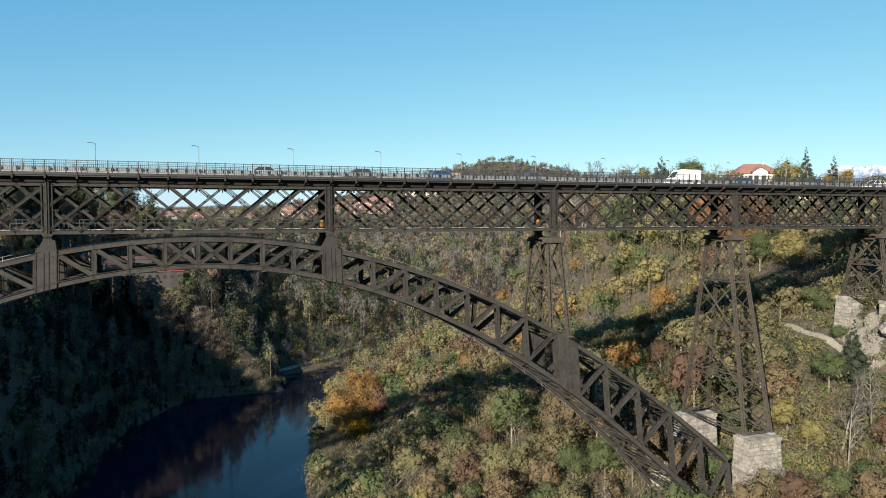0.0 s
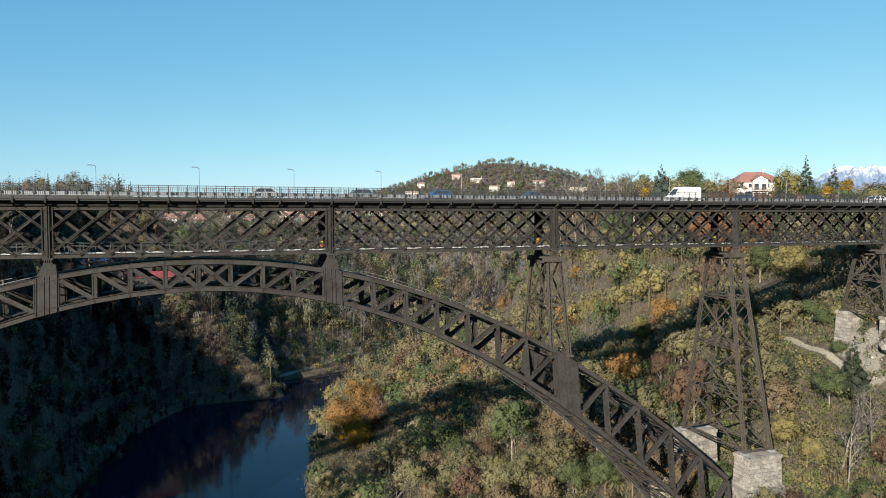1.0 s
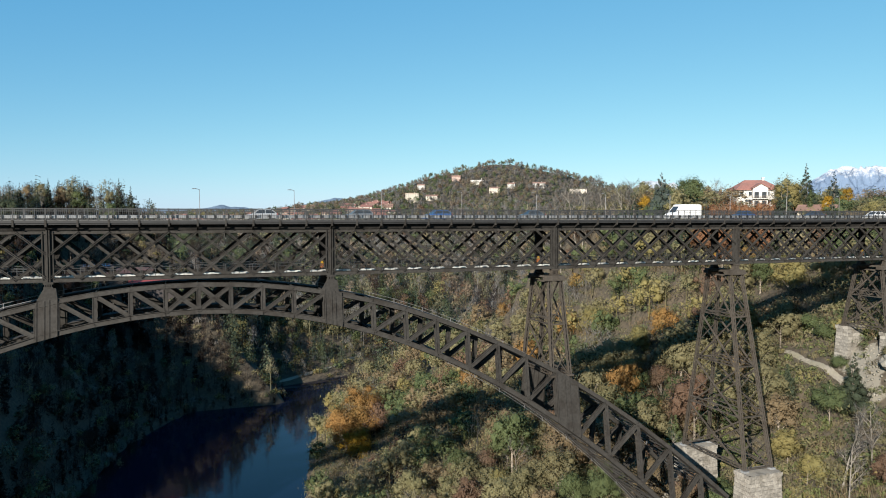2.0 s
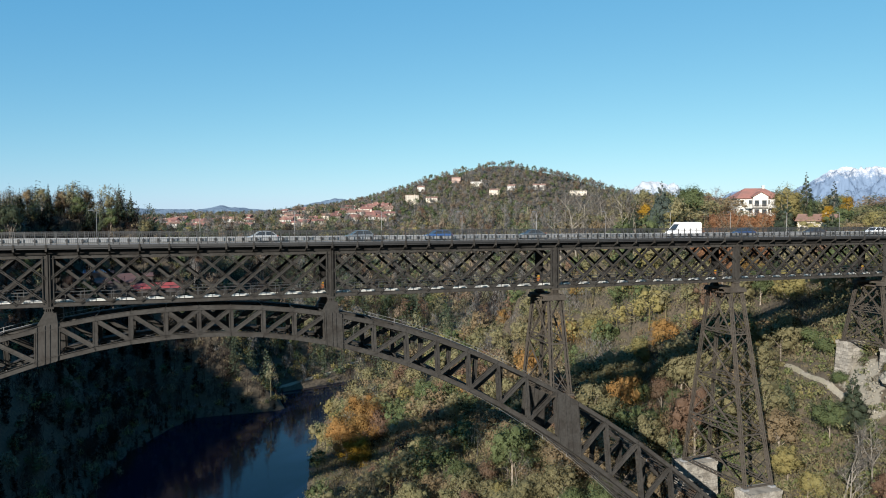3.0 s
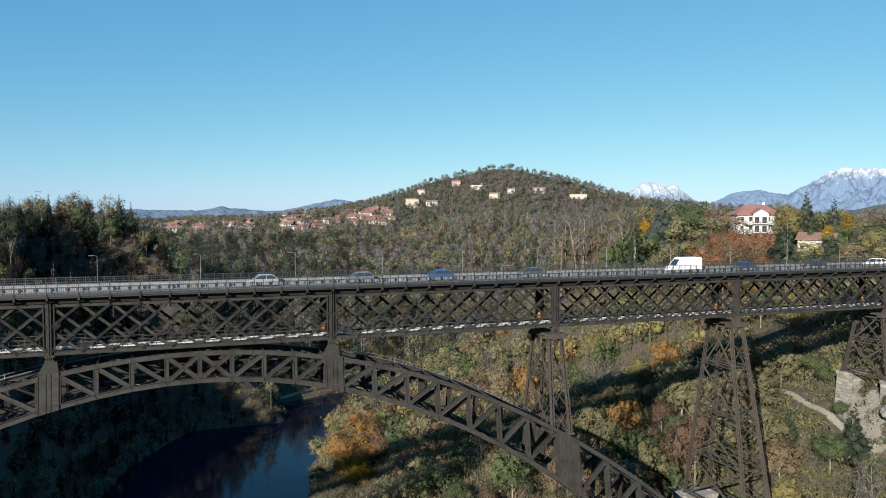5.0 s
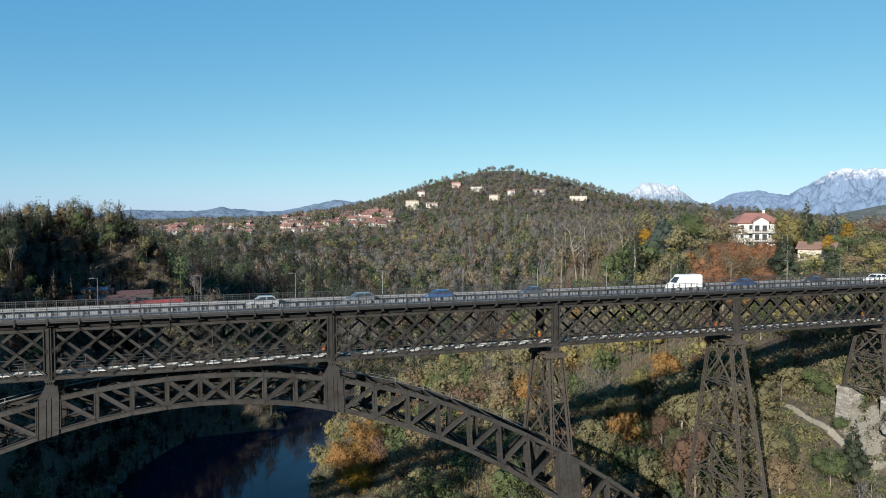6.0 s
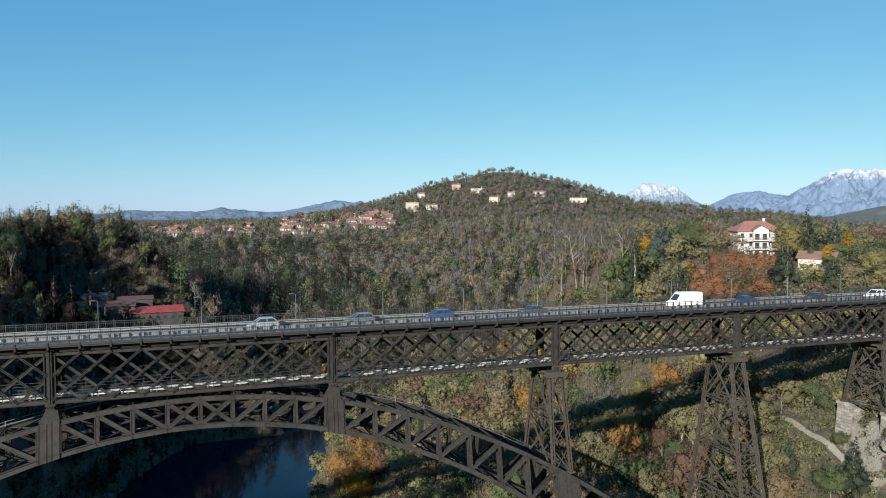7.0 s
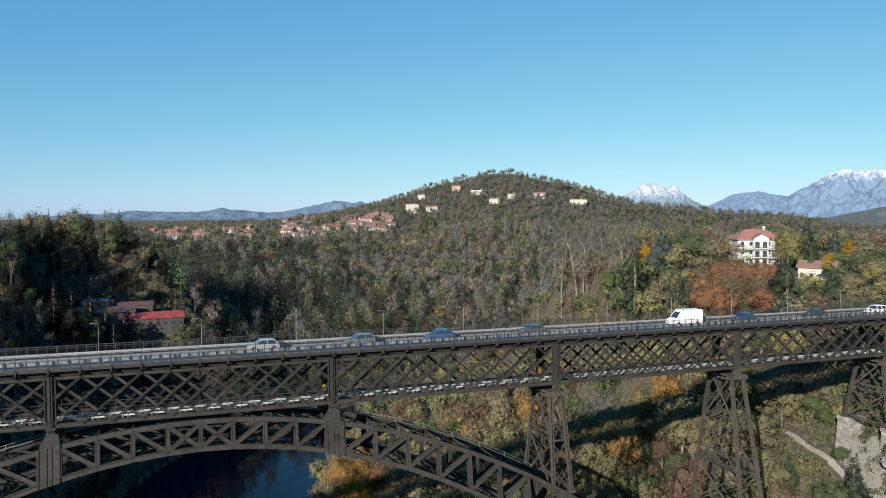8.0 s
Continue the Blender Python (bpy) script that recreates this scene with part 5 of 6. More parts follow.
# ---- distant mountains ----
def ridge(name, label, dist, bearings, snow, rock, top_snow, depth=900, rough=0.3):
    """A far range: bearings are (degrees from the bridge's cross axis, degrees above level) of its crest; flanks fall towards the valley in broken spurs."""
    az = np.array([b[0] for b in bearings], float)
    el = np.array([b[1] for b in bearings], float)
    n, m = 300, 80
    t = np.linspace(az[0], az[-1], n)
    crest = np.interp(t, az, el)
    v = np.zeros((m, n, 3))
    for k in range(m):
        fall = k / (m - 1)
        for i in range(n):
            top = 91 + math.tan(radians(crest[i])) * dist
            rel = max(top - 60, 10)
            p = Vector((t[i] * dist * 0.0175 / 150, fall * depth / 150, dist * 0.01))
            wob = noise.fractal(p, 0.72, 2.1, 7)
            zz = 60 + rel * (1 - fall) ** 1.25 + rel * rough * wob * (0.3 + 1.0 * min(1, fall * 4) * (1 - fall))
            r = dist - fall * depth
            v[k, i] = (-2.6 + math.sin(radians(t[i])) * r, -99 + math.cos(radians(t[i])) * r, zz)
    i = (np.arange(m - 1)[:, None] * n + np.arange(n - 1)[None]).ravel()
    mt = bpy.data.materials.new(name)
    mt.use_nodes = True
    nt = mt.node_tree
    b = nt.nodes["Principled BSDF"]
    b.inputs["Roughness"].default_value = 0.95
    b.inputs["Specular IOR Level"].default_value = 0.05
    geo, sep, noi = nt.nodes.new("ShaderNodeNewGeometry"), nt.nodes.new("ShaderNodeSeparateXYZ"), nt.nodes.new("ShaderNodeTexNoise")
    noi.inputs["Scale"].default_value, noi.inputs["Detail"].default_value, noi.inputs["Roughness"].default_value = 0.035, 9, 0.75
    nt.links.new(geo.outputs["Position"], sep.inputs[0])
    nt.links.new(geo.outputs["Position"], noi.inputs["Vector"])
    ad = nt.nodes.new("ShaderNodeMath")
    ad.operation = "MULTIPLY_ADD"
    ad.inputs[1].default_value = 320
    nt.links.new(noi.outputs["Fac"], ad.inputs[0])
    nt.links.new(sep.outputs[2], ad.inputs[2])
    mr = nt.nodes.new("ShaderNodeMapRange")
    mr.inputs[1].default_value, mr.inputs[2].default_value = top_snow - 35 + 160, top_snow + 35 + 160
    nt.links.new(ad.outputs[0], mr.inputs[0])
    mix = nt.nodes.new("ShaderNodeMix")
    mix.data_type = "RGBA"
    # bluish rock tones hold the distance haze in the base colour
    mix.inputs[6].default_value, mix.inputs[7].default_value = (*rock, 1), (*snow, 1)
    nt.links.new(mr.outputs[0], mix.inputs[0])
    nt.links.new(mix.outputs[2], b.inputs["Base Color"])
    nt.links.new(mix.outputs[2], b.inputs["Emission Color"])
    relief = nt.nodes.new("ShaderNodeBump")
    relief.inputs["Strength"].default_value, relief.inputs["Distance"].default_value = 0.5, 25
    nt.links.new(noi.outputs["Fac"], relief.inputs["Height"])
    nt.links.new(relief.outputs[0], b.inputs["Normal"])
    # faint glow added to the slopes, standing in for hazy air
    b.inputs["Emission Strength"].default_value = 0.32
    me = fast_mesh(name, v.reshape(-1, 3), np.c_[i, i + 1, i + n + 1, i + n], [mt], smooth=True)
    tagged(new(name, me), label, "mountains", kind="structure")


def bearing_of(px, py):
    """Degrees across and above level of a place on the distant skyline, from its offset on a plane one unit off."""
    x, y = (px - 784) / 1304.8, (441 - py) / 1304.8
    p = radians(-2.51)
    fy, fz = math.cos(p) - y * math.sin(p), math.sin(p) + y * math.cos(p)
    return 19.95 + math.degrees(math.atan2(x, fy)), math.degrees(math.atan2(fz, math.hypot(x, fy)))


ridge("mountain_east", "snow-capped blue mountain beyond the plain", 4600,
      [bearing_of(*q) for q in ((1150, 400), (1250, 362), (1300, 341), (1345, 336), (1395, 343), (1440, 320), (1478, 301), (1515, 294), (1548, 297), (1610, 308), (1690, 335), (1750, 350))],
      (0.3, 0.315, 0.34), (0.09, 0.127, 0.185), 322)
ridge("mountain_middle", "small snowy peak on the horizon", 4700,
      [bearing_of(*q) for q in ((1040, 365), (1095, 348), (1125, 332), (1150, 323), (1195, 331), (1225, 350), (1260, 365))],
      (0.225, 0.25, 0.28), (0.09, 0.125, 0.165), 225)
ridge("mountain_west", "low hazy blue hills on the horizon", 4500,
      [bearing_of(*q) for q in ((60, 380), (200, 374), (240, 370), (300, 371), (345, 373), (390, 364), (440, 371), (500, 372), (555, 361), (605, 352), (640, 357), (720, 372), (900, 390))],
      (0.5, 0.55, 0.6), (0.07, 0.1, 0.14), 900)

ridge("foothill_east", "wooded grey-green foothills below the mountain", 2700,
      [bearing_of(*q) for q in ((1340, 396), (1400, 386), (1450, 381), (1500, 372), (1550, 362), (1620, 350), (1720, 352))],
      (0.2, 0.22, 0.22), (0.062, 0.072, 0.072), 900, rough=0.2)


# ---- houses ----
def gable_roof(w, d, h, rise, over=0.6, hip=0.0, thick=0.25):
    g = Geo()
    a, b = w / 2 + over, d / 2 + over
    r = a - hip
    z = h - 0.05
    lo = [(-a, -b, z), (a, -b, z), (a, b, z), (-a, b, z)]
    up = [(-a, -b, z + thick), (a, -b, z + thick), (a, b, z + thick), (-a, b, z + thick), (-r, 0, z + rise + thick), (r, 0, z + rise + thick)]
    g.add(lo + up, [(3, 2, 1, 0), (0, 1, 5, 4), (1, 2, 6, 5), (2, 3, 7, 6), (3, 0, 4, 7), (4, 5, 9, 8), (6, 7, 8, 9), (5, 6, 9), (7, 4, 8)])
    return g


def house(name, label, x, y, turn, w, d, h, rise, wall, roof, cols=3, storeys=2, hip=0.0, balcony=False, chimney=True, z=None, detail=True, flat=False):
    ob = tagged(new(name), label, "house")
    zb = min(ground_at(x + a, y + b) for a in (-w / 2, w / 2) for b in (-d / 2, d / 2)) if z is None else z
    ob.matrix_basis = pose(x, y, zb, 0, 0, turn)
    h0 = h
    g = Geo().box(-w / 2, w / 2, -d / 2, d / 2, -1.5, h0)
    if not flat and hip == 0.0:
        g.add([(-w / 2, -d / 2, h0), (-w / 2, d / 2, h0), (-w / 2, 0, h0 + rise * 0.9), (w / 2, -d / 2, h0), (w / 2, d / 2, h0), (w / 2, 0, h0 + rise * 0.9)], [(0, 2, 1), (3, 4, 5)])
    part("wall", g, wall, ob)
    if flat:
        g = Geo().box(-w / 2 - 0.4, w / 2 + 0.4, -d / 2 - 0.4, d / 2 + 0.4, h0, h0 + 0.4)
        r = part("roof", g, roof, ob)
    else:
        r = part("roof", gable_roof(w, d, h0, rise, hip=hip), roof, ob)
    if chimney:
        zc = h0 + (rise * 0.55 if not flat else 0.3)
        g = Geo().box(w * 0.18, w * 0.18 + 0.7, -0.2, 0.5, zc, h0 + rise + 0.9)
        g.box(w * 0.18 - 0.12, w * 0.18 + 0.82, -0.32, 0.62, h0 + rise + 0.9, h0 + rise + 1.1)
        part("chimney", g, wall, r)
    sh = h / storeys
    pane = Geo().box(-0.55, 0.55, -0.05, 0.05, 0, 1.35).mesh("window", M_GLASSDARK)
    frame_ = Geo()
    for q in ((-0.66, -0.55, 0, 1.45), (0.55, 0.66, 0, 1.45)):
        frame_.box(q[0], q[1], -0.09, 0.05, q[2], q[3])
    frame_.box(-0.66, 0.66, -0.09, 0.05, 1.35, 1.45)
    frame_.box(-0.75, 0.75, -0.16, 0.05, -0.12, 0)
    frame_me = frame_.mesh("frame", M_WHITE)
    sides = [(0, -d / 2, w, 0), (-w / 2, 0, d, -90), (w / 2, 0, d, 90)] if detail else [(0, -d / 2, w, 0)]
    for cx, cy, ln, rot in sides:
        n = max(1, round(cols * ln / w))
        for s_i in range(storeys):
            for k in range(n):
                o = -ln / 2 + ln * (k + 0.5) / n
                m = pose(cx, cy, s_i * sh + sh * 0.34, 0, 0, rot) @ pose(o, -0.02, 0)
                p = new("window", pane)
                p.parent = ob
                p.matrix_basis = m
                if detail:
                    f = new("frame", frame_me)
                    f.parent = p
    if balcony:
        for s_i in range(1, storeys):
            g = Geo().box(-w * 0.36, w * 0.46, -d / 2 - 2.4, -d / 2 - 1.22, s_i * sh - 0.12, s_i * sh + 0.06)
            b_ = part("balcony", g, M_WHITE, ob)
            g = Geo()
            for zz in (0.35, 0.65, 0.98):
                g.box(-w * 0.36, w * 0.46, -d / 2 - 2.4, -d / 2 - 2.34, s_i * sh + zz, s_i * sh + zz + 0.06)
            for k in range(11):
                px = -w * 0.36 + w * 0.82 * k / 10
                g.box(px - 0.03, px + 0.03, -d / 2 - 2.4, -d / 2 - 2.34, s_i * sh, s_i * sh + 1.0)
            part("balustrade", g, M_SLEEPER, b_)
    return ob


house("villa", "three-storey white villa with red hipped roof and balconies", 187, 106, -24, 14.5, 10, 9.0, 3.4, M_WHITE, M_TILE, 5, 3, hip=4.5, balcony=True, z=86.0)
villa = next(o for o in bpy.data.objects if o.name == "villa")
part("bay", Geo().box(-2.4, 2.6, -6.2, -4.99, -1.0, 9.6).add([(-2.4, -6.2, 9.6), (2.6, -6.2, 9.6), (0.1, -6.2, 11.0)], [(0, 1, 2)]), M_WHITE, villa)
part("bay_roof", Geo().hexa([(-3.0, -6.7, 9.35), (0.1, -6.7, 11.1), (0.1, -1.5, 11.1), (-3.0, -4.0, 9.35), (-3.0, -6.7, 9.6), (0.1, -6.7, 11.35), (0.1, -1.5, 11.35), (-3.0, -4.0, 9.6)])
     .hexa([(0.1, -6.7, 11.1), (3.2, -6.7, 9.35), (3.2, -4.0, 9.35), (0.1, -1.5, 11.1), (0.1, -6.7, 11.35), (3.2, -6.7, 9.6), (3.2, -4.0, 9.6), (0.1, -1.5, 11.35)]), M_TILE, villa)
for z_ in (0.3, 3.2, 6.2):
    for x_ in (-1.2, 1.3):
        part("french_window", Geo().box(x_ - 0.75, x_ + 0.75, -6.26, -6.15, z_, z_ + 2.1), M_GLASSDARK, villa)
house("garden_house", "low house with brown tiled roof among the trees", 182, 74, -58, 10, 7, 4.6, 2.0, M_PLASTER, M_TILE_BROWN, 4, 1, z=82.8)
house("garden_shed", "small pale garden shed behind the road", 178, 38, -55, 4, 3, 2.6, 0.8, M_PLASTER, M_TILE_BROWN, 1, 1, chimney=False, z=85.0)
house("block_of_flats", "cream five-storey block of flats on the hillside", 345, 1000, -18, 20, 13, 15, 1, M_PLASTER, M_TILE_BROWN, 6, 5, flat=True)
rr = random.Random(12)
for k_, (x_, y_) in enumerate(HILL_HOUSES[1:]):
    w_ = [15, 25, 17, 20, 27, 12, 18, 12][k_]
    house("hillside_villa", "pale villa with low roof standing among hillside trees" if k_ % 2 else "long white modern villa on the wooded hill", x_, y_, -20 - rr.uniform(0, 18), w_, 11, 6.6, 2.2,
          M_PINK if k_ == 0 else [M_PLASTER, M_WHITE][k_ % 2], M_TILE_BROWN if k_ not in (1, 4) else M_GREYWALL, max(3, w_ // 4), 2, flat=k_ in (1, 4), z=ground_at(x_, y_) - 0.2)
for k_, (x_, y_) in enumerate(VILLAGE):
    house("village_house", "village house with terracotta tiled roof and pale walls", x_, y_, rr.uniform(-50, 30), rr.uniform(9, 16), rr.uniform(8, 11), rr.uniform(2.8, 4.4), rr.uniform(2.2, 3.0),
          rr.choice([M_PLASTER, M_WHITE, M_PLASTER]), rr.choice([M_TILE, M_TILE_BROWN, M_TILE]), 3, 2, chimney=k_ % 2 == 0, detail=False, z=ground_at(x_, y_) + rr.uniform(0.0, 2.0))


def works():
    """The old works on the shaded bank: long sheds with red roofs."""
    def shed(label, x, y, turn, w, d, h, rise, roof, wall, zb, n):
        ob = tagged(new("works_shed"), label, "building")
        ob.matrix_basis = pose(x, y, zb, 0, 0, turn)
        g = Geo().box(-w / 2, w / 2, -d / 2, d / 2, -4, h)
        g.add([(-w / 2, -d / 2, h), (-w / 2, d / 2, h), (-w / 2, 0, h + rise * 0.9), (w / 2, -d / 2, h), (w / 2, d / 2, h), (w / 2, 0, h + rise * 0.9)], [(0, 2, 1), (3, 4, 5)])
        part("wall", g, wall, ob)
        part("roof", gable_roof(w, d, h, rise, over=0.5), roof, ob)
        pane = Geo().box(-0.8, 0.8, -0.04, 0.06, 0, 1.5).mesh("window", M_GLASSDARK)
        for k in range(n):
            p = new("window", pane)
            p.parent, p.location = ob, (-w / 2 + w * (k + 0.5) / n, -d / 2 - 0.02, h * 0.45)
    shed("long works shed with a red sheet-metal roof", -12, 290, 8, 24, 11, 6.0, 2.6, M_REDROOF, M_GREYWALL, 47.5, 7)
    shed("grey works building with a red roof dulled for shade", -31, 291, 6, 18, 10, 9.5, 2.2, M_RED_SHADE, M_GREYWALL, 47.5, 5)
    shed("small works building with a red tiled roof", -46, 289, 4, 11, 8, 8.5, 1.6, M_RED_SHADE, M_GREYWALL, 49.5, 3)
    shed("narrow works building with a low grey roof", -22, 300, 5, 16, 7, 10.5, 1.4, M_RED_SHADE, M_GREYWALL, 48.5, 4)
    shed("tall works building with a flat-pitched roof", -39, 300, 4, 14, 6, 12.0, 0.8, M_RED_SHADE, M_GREYWALL, 49.0, 3)
    sign = tagged(new("roof_sign"), "blue sign of separate strips on a frame above the works", "sign")
    sign.matrix_basis = pose(-39, 296.6, 60.6, 0, 0, 4)
    rng = random.Random(3)
    part("frame", Geo().box(-6.2, 6.2, 0.0, 0.1, 1.0, 1.12).box(-6.2, 6.2, 0.0, 0.1, 2.2, 2.32).box(-5.6, -5.5, 0, 0.1, 0, 2.3).box(5.5, 5.6, 0, 0.1, 0, 2.3), M_LAMP, sign)
    x = -6.0
    while x < 5.6:
        w = rng.uniform(0.35, 0.8)
        if not -0.6 < x < 0.4:
            part("strip", Geo().box(x, x + w, -0.12, -0.02, 1.0, rng.uniform(1.9, 2.6)), M_BLUE, sign)
        x += w + 0.22


works()


# ---- on the deck ----
ROAD_Z = Z1 + 1.0


def street_lamp():
    ob = tagged(new("street_lamp"), "slim grey street lamp with a short arm on the footway", "street lamp", "lamps along the deck")
    part("pole", Geo().tube([(0, 0, 0), (0, 0, 2), (0, 0, 4.0)], [0.05, 0.04, 0.03], 8), M_LAMP, ob)
    part("arm", Geo().tube([(0, 0, 3.9), (-0.15, -0.06, 4.03), (-0.45, -0.18, 4.08)], [0.04, 0.035, 0.03], 6), M_LAMP, ob)
    g = Geo().hexa([(-0.9, -0.43, 4.03), (-0.36, -0.22, 4.03), (-0.4, -0.06, 4.03), (-0.96, -0.26, 4.03), (-0.86, -0.4, 4.12), (-0.38, -0.2, 4.13), (-0.42, -0.08, 4.13), (-0.92, -0.28, 4.12)])
    part("lantern", g, M_LAMP, ob)
    part("base", Geo().box(-0.16, 0.16, -0.16, 0.16, 0, 0.12), M_LAMP, ob)
    return ob


lamp = street_lamp()
lamp.location = (-11.9, 3.3, Z1 + 1.12)
for k_ in range(-9, 12):
    if k_:
        copy_thing(lamp, pose(-11.9 + 12.35 * k_, 3.3, Z1 + 1.12))


def loft(g, rows, slot=0):
    """Skin between rings of the same number of points, closed at both ends."""
    n = len(rows[0])
    faces = []
    for k in range(len(rows) - 1):
        for s in range(n):
            faces.append((k * n + s, k * n + (s + 1) % n, (k + 1) * n + (s + 1) % n, (k + 1) * n + s))
    faces += [tuple(range(n))[::-1], tuple((len(rows) - 1) * n + s for s in range(n))]
    return g.add([p for r in rows for p in r], faces, slot)


def vehicle(name, label, colour, x, y, length, width, profile, cabin, wheels, category="car"):
    """profile: (x, top height) along the body at beltline; cabin: (x0, x1, x2, x3, height) of the glass house. Drives towards -x."""
    ob = tagged(new(name), label, category, "traffic on the deck")
    m = paint(name + "_paint", colour)
    g = Geo()
    hw = width / 2
    rows = []
    for px, top in profile:
        lo = 0.28
        rows.append([(px, -hw * 0.94, lo), (px, hw * 0.94, lo), (px, hw, lo + 0.25), (px, hw, top - 0.12), (px, hw * 0.9, top), (px, -hw * 0.9, top), (px, -hw, top - 0.12), (px, -hw, lo + 0.25)])
    loft(g, rows)
    body = part("body", g, m, ob)
    x0, x1, x2, x3, zt, zb = cabin
    a, b = hw * 0.9, hw * 0.74
    g = Geo().hexa([(x0, -a, zb), (x3, -a, zb), (x3, a, zb), (x0, a, zb), (x1, -b, zt), (x2, -b, zt), (x2, b, zt), (x1, b, zt)])
    part("glasshouse", g, M_CARGLASS, ob, "dark tinted glass")
    g = Geo().hexa([(x1 - 0.08, -b - 0.03, zt - 0.02), (x2 + 0.08, -b - 0.03, zt - 0.02), (x2 + 0.08, b + 0.03, zt - 0.02), (x1 - 0.08, b + 0.03, zt - 0.02), (x1 + 0.1, -b + 0.1, zt + 0.07), (x2 - 0.1, -b + 0.1, zt + 0.07), (x2 - 0.1, b - 0.1, zt + 0.07), (x1 + 0.1, b - 0.1, zt + 0.07)])
    part("roof", g, m, ob)
    for s in (-1, 1):
        for q0, q1 in (((x0, a), (x1, b)), (((x1 + x2) / 2, a), ((x1 + x2) / 2, b)), ((x3, a), (x2, b))):
            part("pillar", Geo().bar((q0[0], s * (q0[1] + 0.01), zb), (q1[0], s * (q1[1] + 0.01), zt), 0.09, 0.05), m, body)
        part("headlight", Geo().box(profile[0][0] - 0.03, profile[0][0] + 0.25, s * hw * 0.72 - 0.17, s * hw * 0.72 + 0.17, 0.62, 0.78), M_GUARD, ob)
        part("tail_light", Geo().box(profile[-1][0] - 0.1, profile[-1][0] + 0.03, s * hw * 0.78 - 0.12, s * hw * 0.78 + 0.12, 0.7, 0.95), M_REDROOF, ob)
        for wx in wheels:
            t = Geo().tube([(wx, s * hw - 0.12, 0.32), (wx, s * hw + 0.03, 0.32)], [0.32, 0.32], 14)
            ty = part("tyre", t, M_TYRE, ob)
            part("rim", Geo().tube([(wx, s * hw + 0.02, 0.32), (wx, s * hw + 0.045, 0.32)], [0.2, 0.19], 10), M_GUARD, ty)
    ob.location = (x, y, ROAD_Z + 0.005)
    return ob


CAR = [(-2.05, 0.62), (-2.0, 0.72), (-1.2, 0.9), (-0.8, 0.95), (1.2, 0.98), (1.9, 0.95), (2.05, 0.8)]
HATCH = (-1.05, -0.35, 1.35, 1.95, 1.42, 0.9)
vehicle("hatchback", "silver hatchback driving along the deck", (0.2, 0.21, 0.22), 8.0, 0.4, 4.1, 1.75, CAR, HATCH, (-1.3, 1.3))
vehicle("estate_car", "grey estate car driving along the deck", (0.09, 0.1, 0.11), 21.0, 0.4, 4.3, 1.75, CAR, (-1.05, -0.3, 1.5, 2.0, 1.42, 0.9), (-1.35, 1.35))
vehicle("hatchback", "blue hatchback driving along the deck", (0.025, 0.06, 0.15), 32.6, 0.4, 4.1, 1.75, CAR, HATCH, (-1.3, 1.3))
vehicle("saloon", "dark saloon car driving along the deck", (0.05, 0.06, 0.07), 47.5, 0.4, 4.3, 1.75, CAR, (-1.0, -0.3, 0.9, 1.7, 1.4, 0.9), (-1.35, 1.35))
vehicle("saloon", "dark blue saloon car driving along the deck", (0.02, 0.04, 0.1), 87.0, 0.4, 4.3, 1.75, CAR, (-1.0, -0.3, 0.9, 1.7, 1.4, 0.9), (-1.35, 1.35))
vehicle("saloon", "black saloon car driving along the deck", (0.03, 0.03, 0.035), 102.5, 0.4, 4.3, 1.75, CAR, (-1.0, -0.3, 0.9, 1.7, 1.4, 0.9), (-1.35, 1.35))
vehicle("hatchback", "white hatchback driving along the deck", (0.55, 0.55, 0.55), 117.0, 0.4, 4.1, 1.75, CAR, HATCH, (-1.3, 1.3))
VAN = [(-2.85, 0.75), (-2.8, 0.95), (-2.2, 1.2), (-1.9, 1.3), (-1.15, 2.4), (-0.9, 2.5), (2.6, 2.5), (2.8, 2.4)]
vehicle("panel_van", "white high-roofed panel van driving along the deck", (0.6, 0.6, 0.6), 75.0, 0.5, 5.7, 2.0, VAN, (-2.12, -1.32, -1.25, -0.5, 2.2, 1.28), (-1.9, 1.7), "van")


# ---- bare ground, path and rock ----
def draped(name, label, category, line, widths, material, lift=0.35, n=26, thick=0.5, kind="structure"):
    """A ribbon of bare ground laid over the slope, with an uneven edge."""
    r = random.Random(len(name) + int(line[0][0]))
    g = Geo()
    pts = [Vector((*p, 0)) for p in line]
    seg = [(b - a).length for a, b in zip(pts[:-1], pts[1:])]
    total = sum(seg)
    rows = []
    for k in range(n + 1):
        d = total * k / n
        i = 0
        while i < len(seg) - 1 and d > seg[i]:
            d -= seg[i]
            i += 1
        p = pts[i].lerp(pts[i + 1], min(1, d / seg[i]))
        t = (pts[i + 1] - pts[i]).normalized()
        w = np.interp(k / n, np.linspace(0, 1, len(widths)), widths) * r.uniform(0.8, 1.2)
        row = []
        for j in range(6):
            q = p + Vector((-t.y, t.x, 0)) * w * (j / 5 - 0.5)
            edge = 0.0 if j in (0, 5) else lift
            row.append((q.x, q.y, ground_at(q.x, q.y) + edge + r.uniform(-0.08, 0.08)))
        rows.append(row)
    v = [p for row in rows for p in row]
    g.add(v, [(k * 6 + j, k * 6 + j + 1, (k + 1) * 6 + j + 1, (k + 1) * 6 + j) for k in range(n) for j in range(5)])
    ob = part(name, g, material)
    ob.data.polygons.foreach_set("use_smooth", [True] * len(ob.data.polygons))
    return tagged(ob, label, category, kind=kind)


draped("footpath", "pale footpath winding down the slope", "path", [(118, 21.5), (114.5, 12.2), (112.2, 5), (110.5, 0.5)], [0.8, 0.8, 0.9, 0.9], M_EARTH, 0.3, 40)
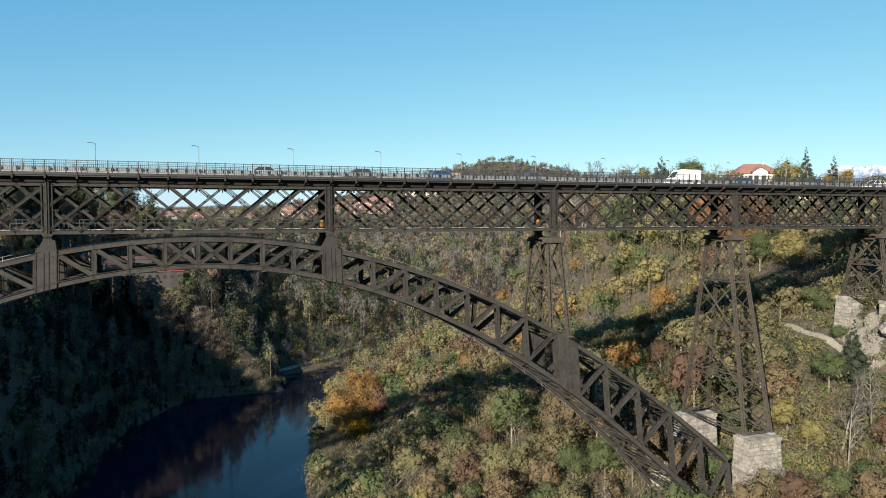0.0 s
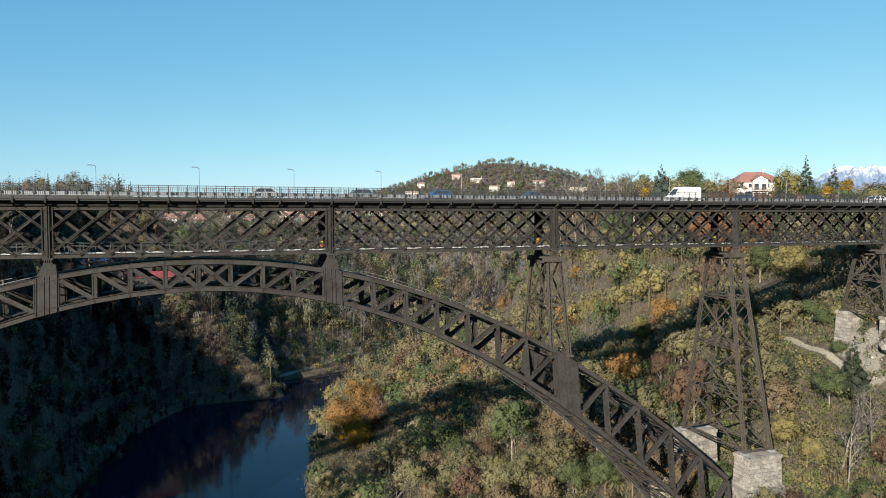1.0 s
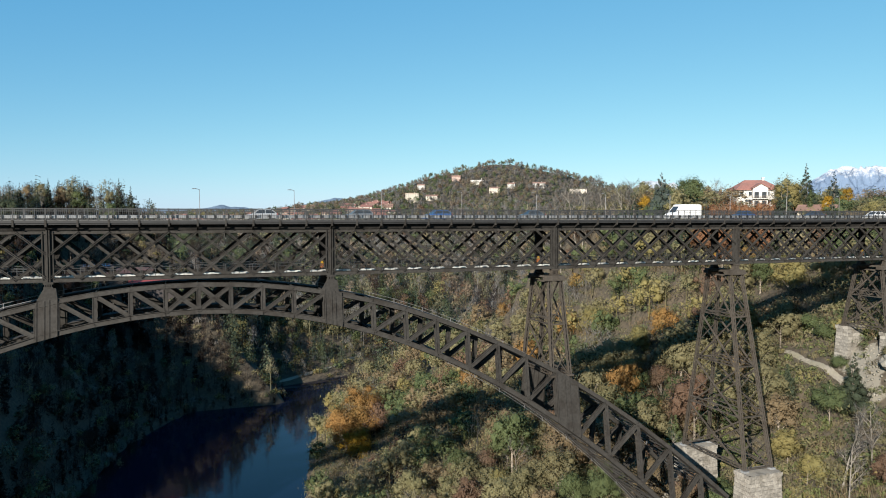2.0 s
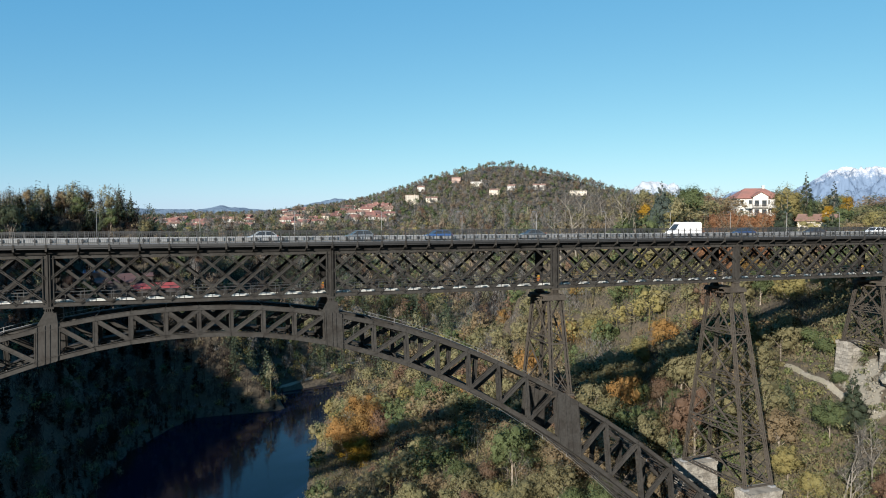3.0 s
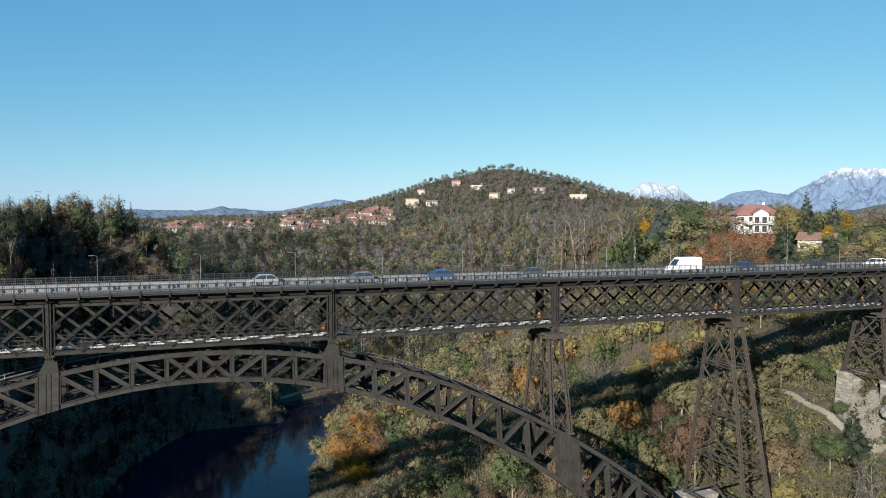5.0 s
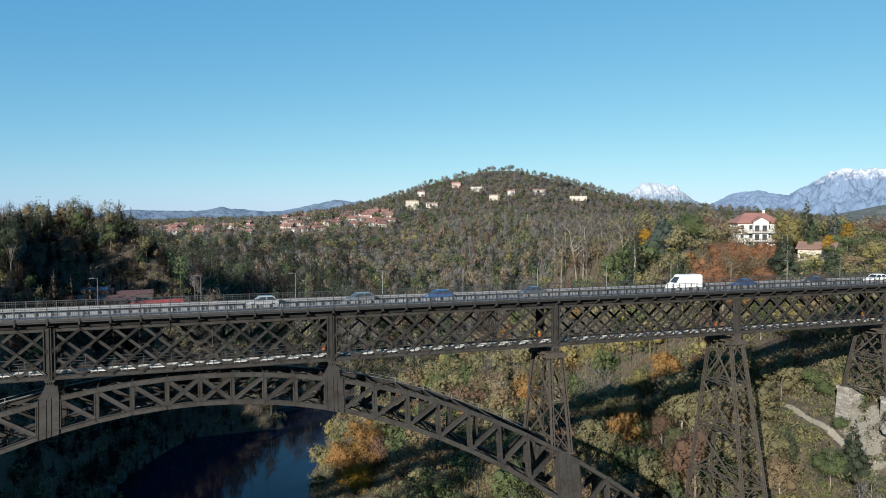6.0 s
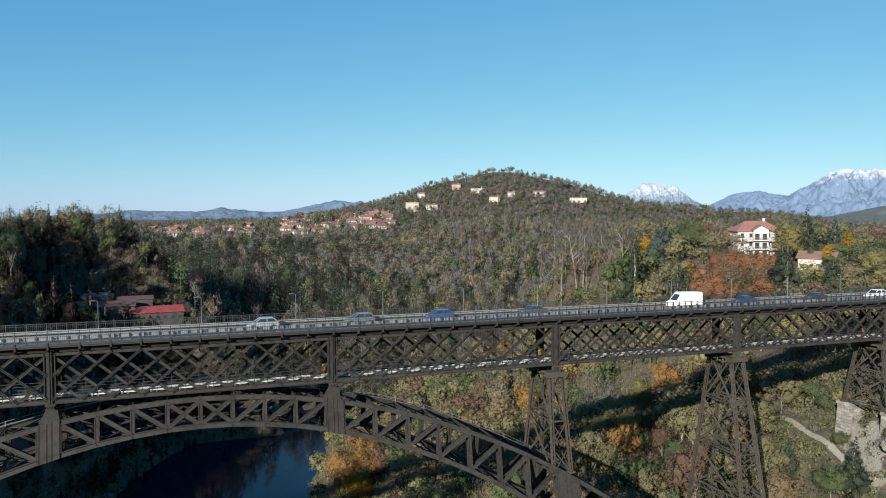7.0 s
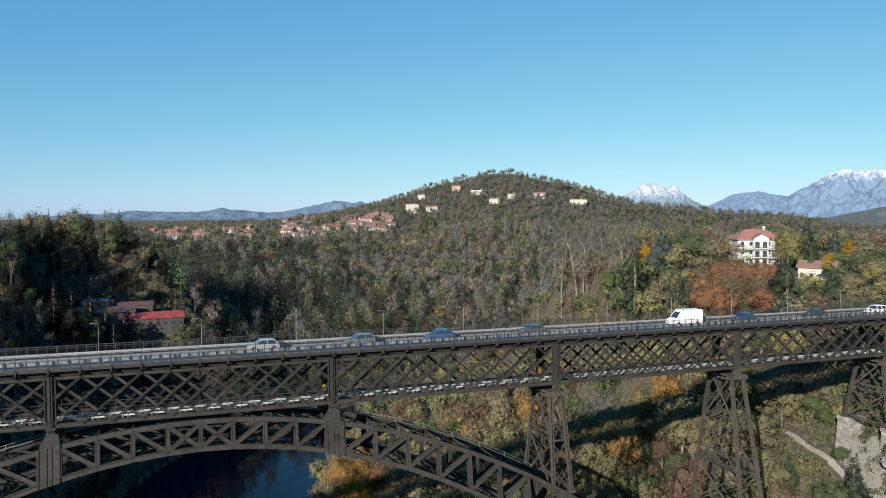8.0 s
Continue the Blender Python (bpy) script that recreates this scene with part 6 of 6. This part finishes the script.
draped("river_path", "narrow path along the far river bank", "path", [(24, 273), (48, 281), (78, 296), (96, 312)], [1.4, 1.5, 1.4, 1.0], M_EARTH, 0.4, 40)


def boulder(label, x, y, rx, ry, rz, seed, z=None):
    r = np.random.RandomState(seed)
    bm = bmesh.new()
    bmesh.ops.create_icosphere(bm, subdivisions=3, radius=1.0)
    for v in bm.verts:
        c = v.co.copy()
        k = 1 + 0.28 * noise.noise(c * 1.7 + Vector((seed, 0, 0))) + 0.14 * noise.noise(c * 4.5)
        v.co = Vector((c.x * rx, c.y * ry, c.z * rz)) * k
    me = bpy.data.meshes.new("rock_outcrop")
    bm.to_mesh(me)
    bm.free()
    me.materials.append(M_ROCK)
    ob = tagged(new("rock_outcrop", me), label, "rock")
    ob.location = (x, y, ground_at(x, y) if z is None else z)
    return ob


def rubble(label, spots, n, seed):
    """Broken pale stones lying loose on the slope."""
    r = np.random.RandomState(seed)
    cube = np.array([(-1, -1, -1), (1, -1, -1), (1, 1, -1), (-1, 1, -1), (-1, -1, 1), (1, -1, 1), (1, 1, 1), (-1, 1, 1)], dtype=float)
    quads = np.array([(0, 3, 2, 1), (4, 5, 6, 7), (0, 1, 5, 4), (1, 2, 6, 5), (2, 3, 7, 6), (3, 0, 4, 7)])
    V, F = [], []
    for k in range(n):
        cx, cy, rad = spots[r.randint(len(spots))]
        x, y = cx + r.normal() * rad * 0.5, cy + r.normal() * rad * 0.5
        s = r.uniform(0.06, 0.22)
        q = Matrix.Rotation(r.uniform(0, 6), 3, Vector(r.normal(size=3)))
        c = np.array([q @ Vector(p * r.uniform(0.6, 1.1, 3) * s) for p in cube])
        V.append(c + np.array([x, y, ground_at(x, y) + s * 0.3]))
        F.append(quads + 8 * k)
    return tagged(new("rubble", fast_mesh("rubble", np.vstack(V), np.vstack(F), [M_ROCK])), label, "rubble", kind="stuff")


rubble("loose pale rubble and broken stone below the pedestals", [(114.5, -1, 4), (110, -5, 3.6), (107, -8, 3), (113, -6, 2.5), (85, -12.5, 3), (80, -12, 3)], 260, 21)
boulder("weathered rock and rubble under the stone pedestal", 84, -9.5, 5.0, 3.2, 3.4, 3, 37.8)
boulder("pale rock face on the gorge rim", 138, 116, 1.6, 3.0, 5.5, 5, 76)
boulder("pale limestone rock at the foot of the arch", 79, -10.5, 3.2, 2.4, 2.6, 7)
boulder("rubble bank below the tower pedestals", 112.5, -8.5, 3.0, 2.4, 1.6, 9)


def springing(s, side):
    """The masonry skewback that takes one rib's foot."""
    ob = tagged(new("stone_skewback"), "pale masonry block at the foot of the arch", "abutment")
    x, y = side * 79.5, rib_y(s, 40)
    g = Geo()
    a = side
    c = [(x - a * 4.5, y - 1.8, 30), (x + a * 4, y - 1.8, 30), (x + a * 4, y + 1.8, 30), (x - a * 4.5, y + 1.8, 30),
         (x - a * 3.2, y - 1.5, 35.0), (x + a * 2.5, y - 1.5, 41.5), (x + a * 2.5, y + 1.5, 41.5), (x - a * 3.2, y + 1.5, 35.0)]
    if a < 0:
        c = [c[i] for i in (1, 0, 3, 2, 5, 4, 7, 6)]
    g.hexa(c)
    part("block", g, M_STONE, ob)


for s_ in (-1, 1):
    for side_ in (-1, 1):
        springing(s_, side_)


# ---- small fittings of the bridge ----
def handrails():
    """Pale handrails of the inspection walks that follow the far rib."""
    xs = sorted({-x for x in PANELS} | set(PANELS))
    for f, lift in ((arch_top, 0.1), (arch_low, -0.35)):
        for h, w in ((0.0, 0.06), (0.45, 0.045)):
            g = Geo()
            for a, b in zip(xs[:-1], xs[1:]):
                za, zb = f(a) + lift + h, f(b) + lift + h
                g.bar((a, rib_y(1, za) - 0.75, za), (b, rib_y(1, zb) - 0.75, zb), w, w, (0, 1, 0))
            part("inspection_handrail", g, M_LAMP, ribs[1], "pale galvanised handrail")
        for x in xs:
            z = f(x) + lift
            part("handrail_post", Geo().box(x - 0.04, x + 0.04, rib_y(1, z) - 0.79, rib_y(1, z) - 0.71, z - 0.2, z + 0.48), M_LAMP, ribs[1])


handrails()
M_YELLOW = paint("signal_yellow", (0.26, 0.15, 0.015))
M_ORANGE = paint("signal_orange", (0.2, 0.07, 0.025))


def fitting(x):
    ob = tagged(new("track_marker"), "yellow and orange equipment post beside the rail track", "marker post", "equipment posts on the rail deck")
    part("post", Geo().box(-0.06, 0.06, -0.06, 0.06, 0, 0.5), M_RAILING, ob)
    part("box", Geo().box(-0.2, 0.2, -0.14, 0.14, 0.5, 1.0), M_ORANGE, ob)
    part("cap", Geo().hexa([(-0.22, -0.16, 1.0), (0.22, -0.16, 1.0), (0.22, 0.16, 1.0), (-0.22, 0.16, 1.0), (-0.12, -0.1, 1.4), (0.12, -0.1, 1.4), (0.12, 0.1, 1.4), (-0.12, 0.1, 1.4)]), M_YELLOW, ob)
    ob.location = (x, 2.05, Z0 + 0.22)


for x_ in SUPPORTS:
    fitting(x_ - 0.3)
